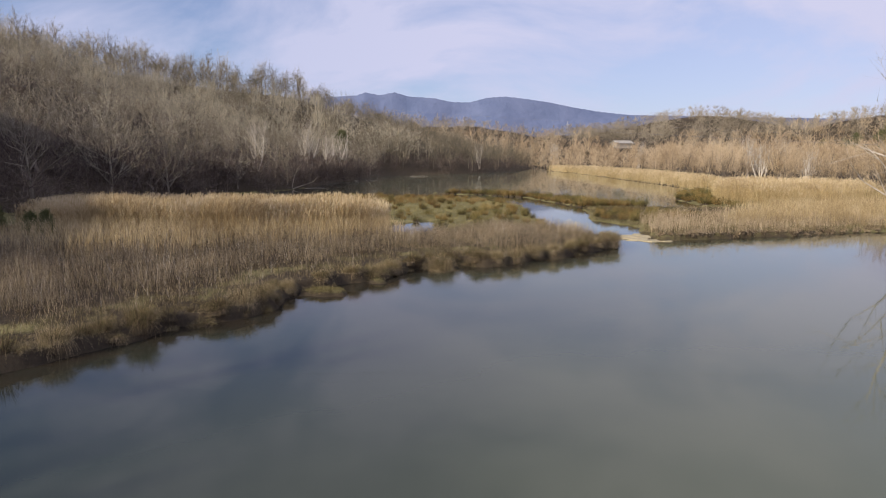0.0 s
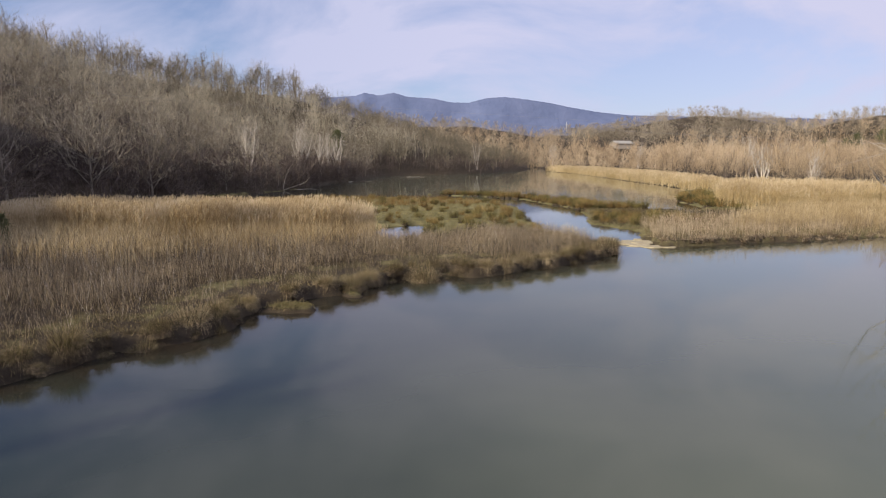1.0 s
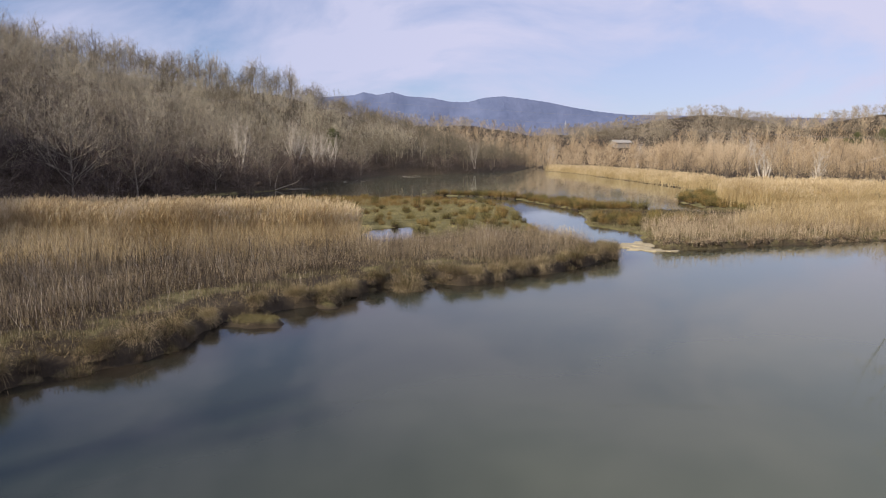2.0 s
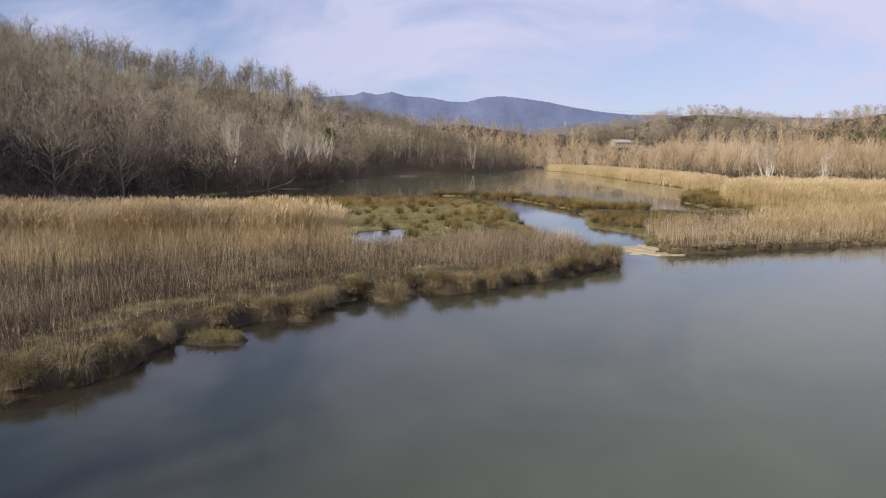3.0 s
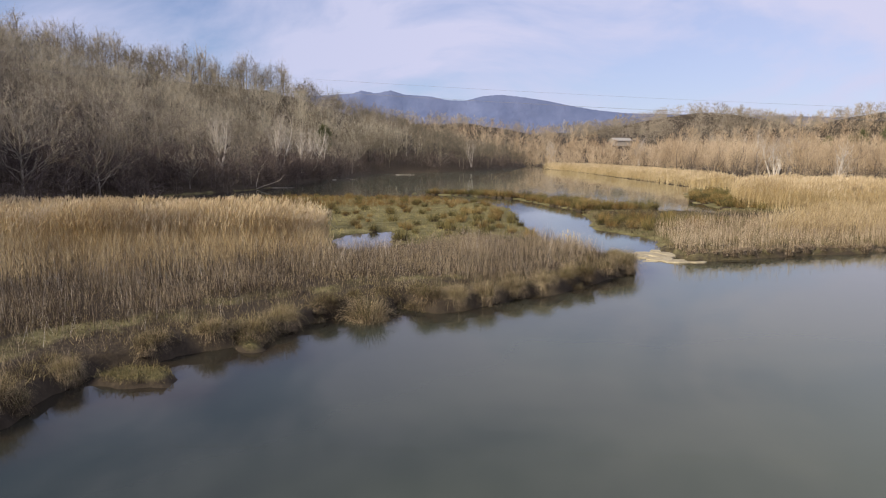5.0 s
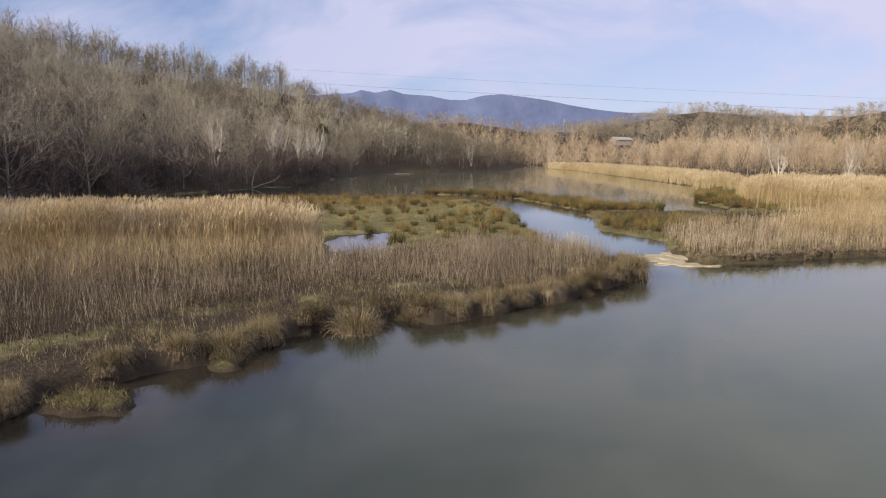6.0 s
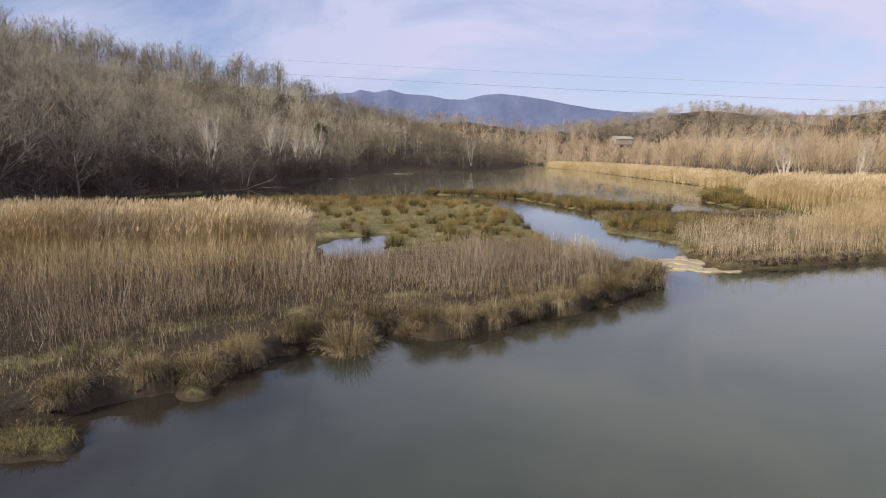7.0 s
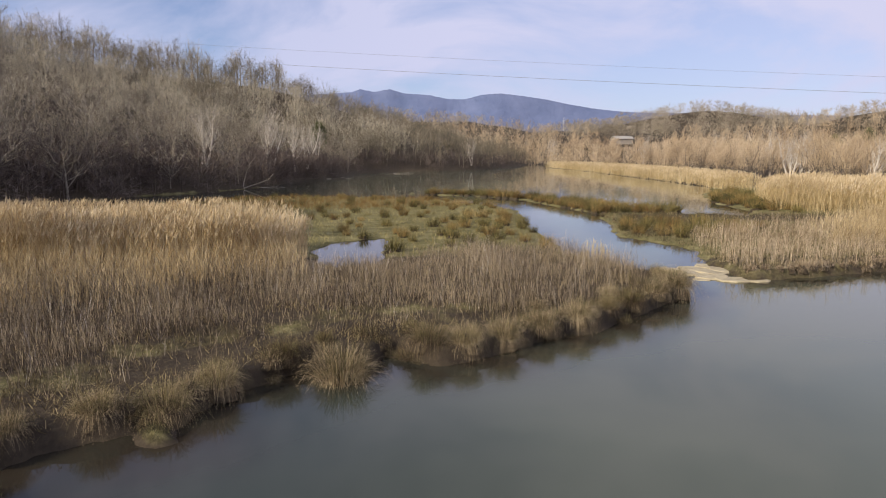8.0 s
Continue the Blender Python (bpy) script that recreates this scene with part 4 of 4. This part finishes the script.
woods("bare_woods", "low olive-brown leafless trees on the upper slope", stuff_kinds(4, 190, 5.4, 2.5, 0.08, 9, 5, 5, 0.55, 0.04), upper, 0.6 + 0.6 * rng.random(len(upper)), rng, M_TWIG)
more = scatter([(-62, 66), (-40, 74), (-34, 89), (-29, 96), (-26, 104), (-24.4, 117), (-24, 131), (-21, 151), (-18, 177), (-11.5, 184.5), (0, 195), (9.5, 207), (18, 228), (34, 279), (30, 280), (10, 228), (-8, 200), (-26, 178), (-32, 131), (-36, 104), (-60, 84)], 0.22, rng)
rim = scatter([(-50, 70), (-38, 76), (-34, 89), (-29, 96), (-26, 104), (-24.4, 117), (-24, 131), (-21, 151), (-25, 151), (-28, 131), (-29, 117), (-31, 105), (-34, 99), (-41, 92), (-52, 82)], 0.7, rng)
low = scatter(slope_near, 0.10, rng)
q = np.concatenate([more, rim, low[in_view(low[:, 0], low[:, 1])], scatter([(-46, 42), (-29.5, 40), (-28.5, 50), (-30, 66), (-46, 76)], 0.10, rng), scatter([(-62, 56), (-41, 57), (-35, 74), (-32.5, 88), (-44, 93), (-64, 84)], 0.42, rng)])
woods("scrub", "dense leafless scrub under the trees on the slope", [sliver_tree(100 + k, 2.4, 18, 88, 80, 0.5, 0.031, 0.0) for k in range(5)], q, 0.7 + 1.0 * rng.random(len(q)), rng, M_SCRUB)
q = scatter([(30, 285), (40, 240), (52, 205), (54, 160), (100, 140), (112, 95), (170, 110), (200, 210), (240, 330), (200, 400), (20, 400), (-30, 330)], 0.030, rng)
q = q[signed([(112, 340), (92, 345), (80, 425), (140, 425)], q[:, 0], q[:, 1]) < 0]
woods("bare_woods", "russet leafless woods behind the reed belt", [sliver_tree(110 + k, 8.0, 20, 120, 48, 0.8, 0.088, 0.05, 0.5) for k in range(5)], q, 0.7 + 0.5 * rng.random(len(q)), rng, M_TWIG_RED)
q = scatter([(-120, 330), (0, 330), (80, 440), (350, 440), (420, 620), (300, 900), (-100, 900), (-160, 500)], 0.0032, rng)
q = np.concatenate([q, scatter([(-60, 290), (44, 296), (70, 420), (-50, 420)], 0.022, rng), scatter([(90, 440), (330, 440), (330, 530), (90, 560)], 0.034, rng), scatter([(205, 300), (330, 300), (330, 390), (195, 390)], 0.034, rng), scatter([(60, 395), (330, 395), (330, 445), (60, 445)], 0.028, rng)])
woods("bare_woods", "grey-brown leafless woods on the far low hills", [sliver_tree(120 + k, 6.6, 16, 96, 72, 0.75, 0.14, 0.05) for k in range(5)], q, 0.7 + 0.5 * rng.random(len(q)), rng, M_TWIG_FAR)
# trees outside the view, added to shade the left reeds and bank
q = scatter([(-85, -60), (-43, -60), (-49, 0), (-54, 35), (-54, 62), (-90, 80), (-110, 30)], 0.045, rng)
woods("bare_woods", "leafless woods out of view on the slope, added to cast shade", [sliver_tree(130 + k, 6.0, 18, 110, 60, 0.9, 0.12) for k in range(3)], q, 0.8 + 0.5 * rng.random(len(q)), rng, M_TWIG)


# ---- evergreens ----
def evergreen_meshes(seed, tall, wide, clumps, leaf_size):
    rng = np.random.default_rng(seed)
    wood, leaf = Pile(), Pile()
    tube(wood, np.array([[0, 0, 0]]), np.array([[0.1, 0, tall * 0.9]]), np.array([0.02 * tall]), np.array([0.004 * tall]), 6)
    u = rng.random(clumps)
    a = rng.random(clumps) * 2 * math.pi
    r = wide * np.sqrt(rng.random(clumps)) * np.sin(np.clip(0.15 + 0.85 * u, 0, 1) * math.pi) ** 0.6
    p = np.column_stack([np.cos(a) * r, np.sin(a) * r, tall * (0.22 + 0.78 * u)])
    for k in range(10):
        o = rng.normal(size=(clumps, 3)) * leaf_size
        spikes(leaf, p + o * 0.6, o + rng.normal(size=(clumps, 3)) * leaf_size * 0.6, leaf_size * 0.6, rng)
    return wood, leaf


def evergreen(x, y, tall, wide, seed, label, clumps=260, leaf_size=0.3):
    wood, leaf = evergreen_meshes(seed, tall, wide, clumps, leaf_size)
    ob = new("evergreen_tree")
    tagged(ob, label, "tree", "evergreen trees")
    part("trunk", wood.mesh("trunk", M_BARK), ob)
    part("crown", leaf.mesh("crown", M_EVERGREEN), ob, "dark green leafy crown")
    ob.matrix_basis = pose(x, y, float(ground_z(np.array([x]), np.array([y]))[0]) - 0.1)
    return ob


evergreen(-31, 182, 8.0, 2.2, 1, "dark ivy-clad evergreen tree among leafless woods")
for k, (x, y, h) in enumerate([(196, 330, 11), (203, 333, 12), (212, 328, 13), (190, 338, 10), (220, 335, 12), (182, 332, 8), (228, 330, 12)]):
    evergreen(x, y, h, 3.4, 5 + k, "dark green pine at the foot of the lit hill")


for x, y, h in ((-24.9, 33.8, 1.8), (-24.2, 34.1, 1.9), (-28.0, 35.6, 2.0)):
    evergreen(x, y, h, 0.34, int(-x * 10), "narrow dark green young evergreen in shaded reeds", 220, 0.09)


# ---- tree at the side bank, its limbs over the water ----
def leaning_tree():
    ob = tree_kind("poplar_tree", "pale bare poplar leaning over the water from the bank", "white poplars", M_BARK_WHITE, M_TWIG, 201, 11.5, 0.17, 20, 420, 46, 0.8, 0.014, clear=0.2, up=0.35, stems=2)
    ob.matrix_basis = pose(25.6, 36.0, 0.1, 0, -12, 0)


leaning_tree()


# ---- power line ----
def cable(lift, radius, label):
    x = np.linspace(-58, 160, 110)
    z = 7.27 - 0.0725 * x + 0.000624 * x * x + lift - 0.006 * lift * x
    p = np.column_stack([x, 34.8 - 0.2 * x, z])
    pile = Pile()
    tube(pile, p[:-1], p[1:], np.full(109, radius), np.full(109, radius), 6)
    tagged(new("power_cable", pile.mesh("power_cable", M_CABLE)), label, "cable", "overhead cables")


cable(0.0, 0.005, "dark sagging overhead power cable crossing the marsh")
cable(0.45, 0.0028, "thin upper overhead cable crossing the marsh")


# ---- far buildings ----
def shed(x, y, wide, deep, high, turn):
    ob = new("farm_shed")
    tagged(ob, "pale farm shed with a shallow roof among far woods", "shed")
    w, d = wide / 2, deep / 2
    v = [(-w, -d, -3), (w, -d, -3), (w, d, -3), (-w, d, -3), (-w, -d, high), (w, -d, high), (w, d, high), (-w, d, high), (-w, 0, high + 1.4), (w, 0, high + 1.4)]
    part("wall", mesh("wall", v, [(0, 1, 5, 4), (1, 2, 6, 9, 5), (2, 3, 7, 6), (3, 0, 4, 8, 7)], M_PLASTER), ob)
    e = 0.6
    v = []
    for dz in (0.03, 0.25):
        v += [(-w - e, -d - e, high - 0.25 + dz), (w + e, -d - e, high - 0.25 + dz), (w + e, 0, high + 1.4 + dz), (-w - e, 0, high + 1.4 + dz), (w + e, d + e, high - 0.25 + dz), (-w - e, d + e, high - 0.25 + dz)]
    part("roof", mesh("roof", v, [(0, 3, 2, 1), (3, 5, 4, 2), (6, 7, 8, 9), (9, 8, 10, 11), (0, 1, 7, 6), (5, 11, 10, 4), (1, 2, 8, 7), (2, 4, 10, 8), (3, 0, 6, 9), (5, 3, 9, 11)], M_ROOF), ob, "pale weathered roof")
    ob.matrix_basis = pose(x, y, float(ground_z(np.array([x]), np.array([y]))[0]), 0, 0, turn)


shed(102, 395, 10, 8, 2.4, 12)


def mast():
    x, y = 161.5, 914.0
    z = float(ground_z(np.array([x]), np.array([y]))[0])
    ob = new("mast")
    tagged(ob, "slender pale steel mast on a far hill", "mast")
    pile = Pile()
    tube(pile, [[0, 0, -1]], [[0, 0, 52 - z]], np.array([0.7]), np.array([0.35]), 8)
    part("pole", pile.mesh("pole", M_STEEL), ob)
    pile = Pile()
    tube(pile, [[-2, 0, 48 - z], [-1.6, 0, 46 - z]], [[2, 0, 48 - z], [1.6, 0, 46 - z]], np.array([0.3, 0.3]), np.array([0.3, 0.3]), 6)
    part("crossarm", pile.mesh("crossarm", M_STEEL), ob)
    ob.matrix_basis = pose(x, y, z)


mast()


# ---- driftwood in the lake ----
def branch(x, y, z, seed, length, turn, tilt, thick=0.10):
    rng = np.random.default_rng(seed)
    pile = Pile()
    p = np.zeros(3)
    d = np.array([1.0, 0, 0.1])
    for k in range(6):
        e = p + d * length / 6
        tube(pile, p[None], e[None], np.array([thick * (1 - k / 7)]), np.array([thick * (1 - (k + 1) / 7)]), 6)
        if k > 1:
            s = d + rng.normal(size=3) * [0.4, 0.6, 0.3] + [0, 0, 0.25]
            tube(pile, e[None], (e + s * length * 0.22)[None], np.array([thick * 0.4]), np.array([0.005]), 5)
        p, d = e, d + rng.normal(size=3) * [0.05, 0.10, 0.03]
    ob = new("fallen_branch", pile.mesh("fallen_branch", M_DRIFT))
    tagged(ob, "bleached fallen branch lying in the lake shallows", "branch", "fallen branches")
    ob.matrix_basis = pose(x, y, z, 0, tilt, turn)


branch(-27.2, 104, -0.1, 3, 3.6, 5, -14)
branch(-26.9, 104.5, -0.2, 4, 3.4, 80, -65)
branch(-25.5, 108, 0.0, 5, 3.2, 10, 3, 0.06)
branch(-21.5, 138.5, 0.1, 6, 4.5, 15, 4, 0.07)
branch(-11.5, 171, 0.1, 7, 4.5, 8, 4, 0.07)


# ---- pale slabs across the inlet ----
def slab(name, outline, base, thick, tilt, rng):
    n = len(outline)
    c = np.mean(outline, 0)
    v = [(x - c[0], y - c[1], -0.3) for x, y in outline]
    v += [(x - c[0], y - c[1], thick - 0.04 + 0.02 * rng.normal()) for x, y in outline]
    v += [((x - c[0]) * 0.92, (y - c[1]) * 0.92, thick + 0.015 * rng.normal()) for x, y in outline]
    f = [(i, (i + 1) % n, n + (i + 1) % n, n + i) for i in range(n)] + [(n + i, n + (i + 1) % n, 2 * n + (i + 1) % n, 2 * n + i) for i in range(n)] + [tuple(range(2 * n, 3 * n))]
    ob = new(name, mesh(name, v, f, M_SLAB))
    tagged(ob, "pale cracked mudstone slab lying across the inlet", "rock slab", "mudstone slabs")
    ob.matrix_basis = pose(c[0], c[1], base, *tilt, 0)


def slabs():
    rng = np.random.default_rng(9)
    for cx, cy, rx, ry, h in ((11.9, 40.0, 0.75, 0.6, 0.05), (11.2, 40.5, 0.75, 0.55, 0.07), (10.5, 41.3, 0.6, 0.55, 0.05), (11.6, 41.3, 0.7, 0.6, 0.08), (9.8, 41.0, 0.5, 0.4, 0.04), (11.1, 42.2, 0.7, 0.5, 0.06),
                              (10.1, 42.1, 0.55, 0.45, 0.05), (12.2, 41.9, 0.55, 0.7, 0.09), (11.9, 42.9, 0.5, 0.45, 0.07), (10.6, 40.0, 0.45, 0.25, 0.02), (12.7, 39.7, 0.45, 0.3, 0.04)):
        k = 9
        a = np.sort(rng.random(k) * 0.5 + np.arange(k)) * 2 * math.pi / k
        r = 0.85 + 0.3 * rng.random(k)
        slab("mudstone_slab", [(cx + rx * r[i] * math.cos(a[i]), cy + ry * r[i] * math.sin(a[i])) for i in range(k)], 0.0, h, (rng.normal() * 1.2, rng.normal() * 1.2), rng)


slabs()


# ---- pale stones along the lit bank ----
def bank_stones():
    rng = np.random.default_rng(19)
    for k in range(9):
        u = 12.9 + 7.5 * rng.random()
        y = float(np.interp(u, [12.3, 14, 16, 19.1, 22.3], [39.8, 40.1, 40.8, 42.0, 42.6]))
        r = 0.04 + 0.05 * rng.random()
        bm = bmesh.new()
        bmesh.ops.create_icosphere(bm, subdivisions=2, radius=r)
        for v in bm.verts:
            v.co *= 1 + 0.22 * noise.noise(v.co * 9 + Vector((k, 0, 0)))
            v.co.z *= 0.6
        me = bpy.data.meshes.new("stone")
        bm.to_mesh(me)
        bm.free()
        me.materials.append(M_SLAB)
        ob = tagged(new("stone", me), "small pale stone on the muddy lit bank", "stone", "stones on the bank")
        x, yy = u, y + 0.25 + 0.2 * rng.random()
        ob.matrix_basis = pose(x, yy, max(float(ground_z(np.array([x]), np.array([yy]))[0]), 0) + r * 0.2, 0, 0, rng.random() * 360)


bank_stones()
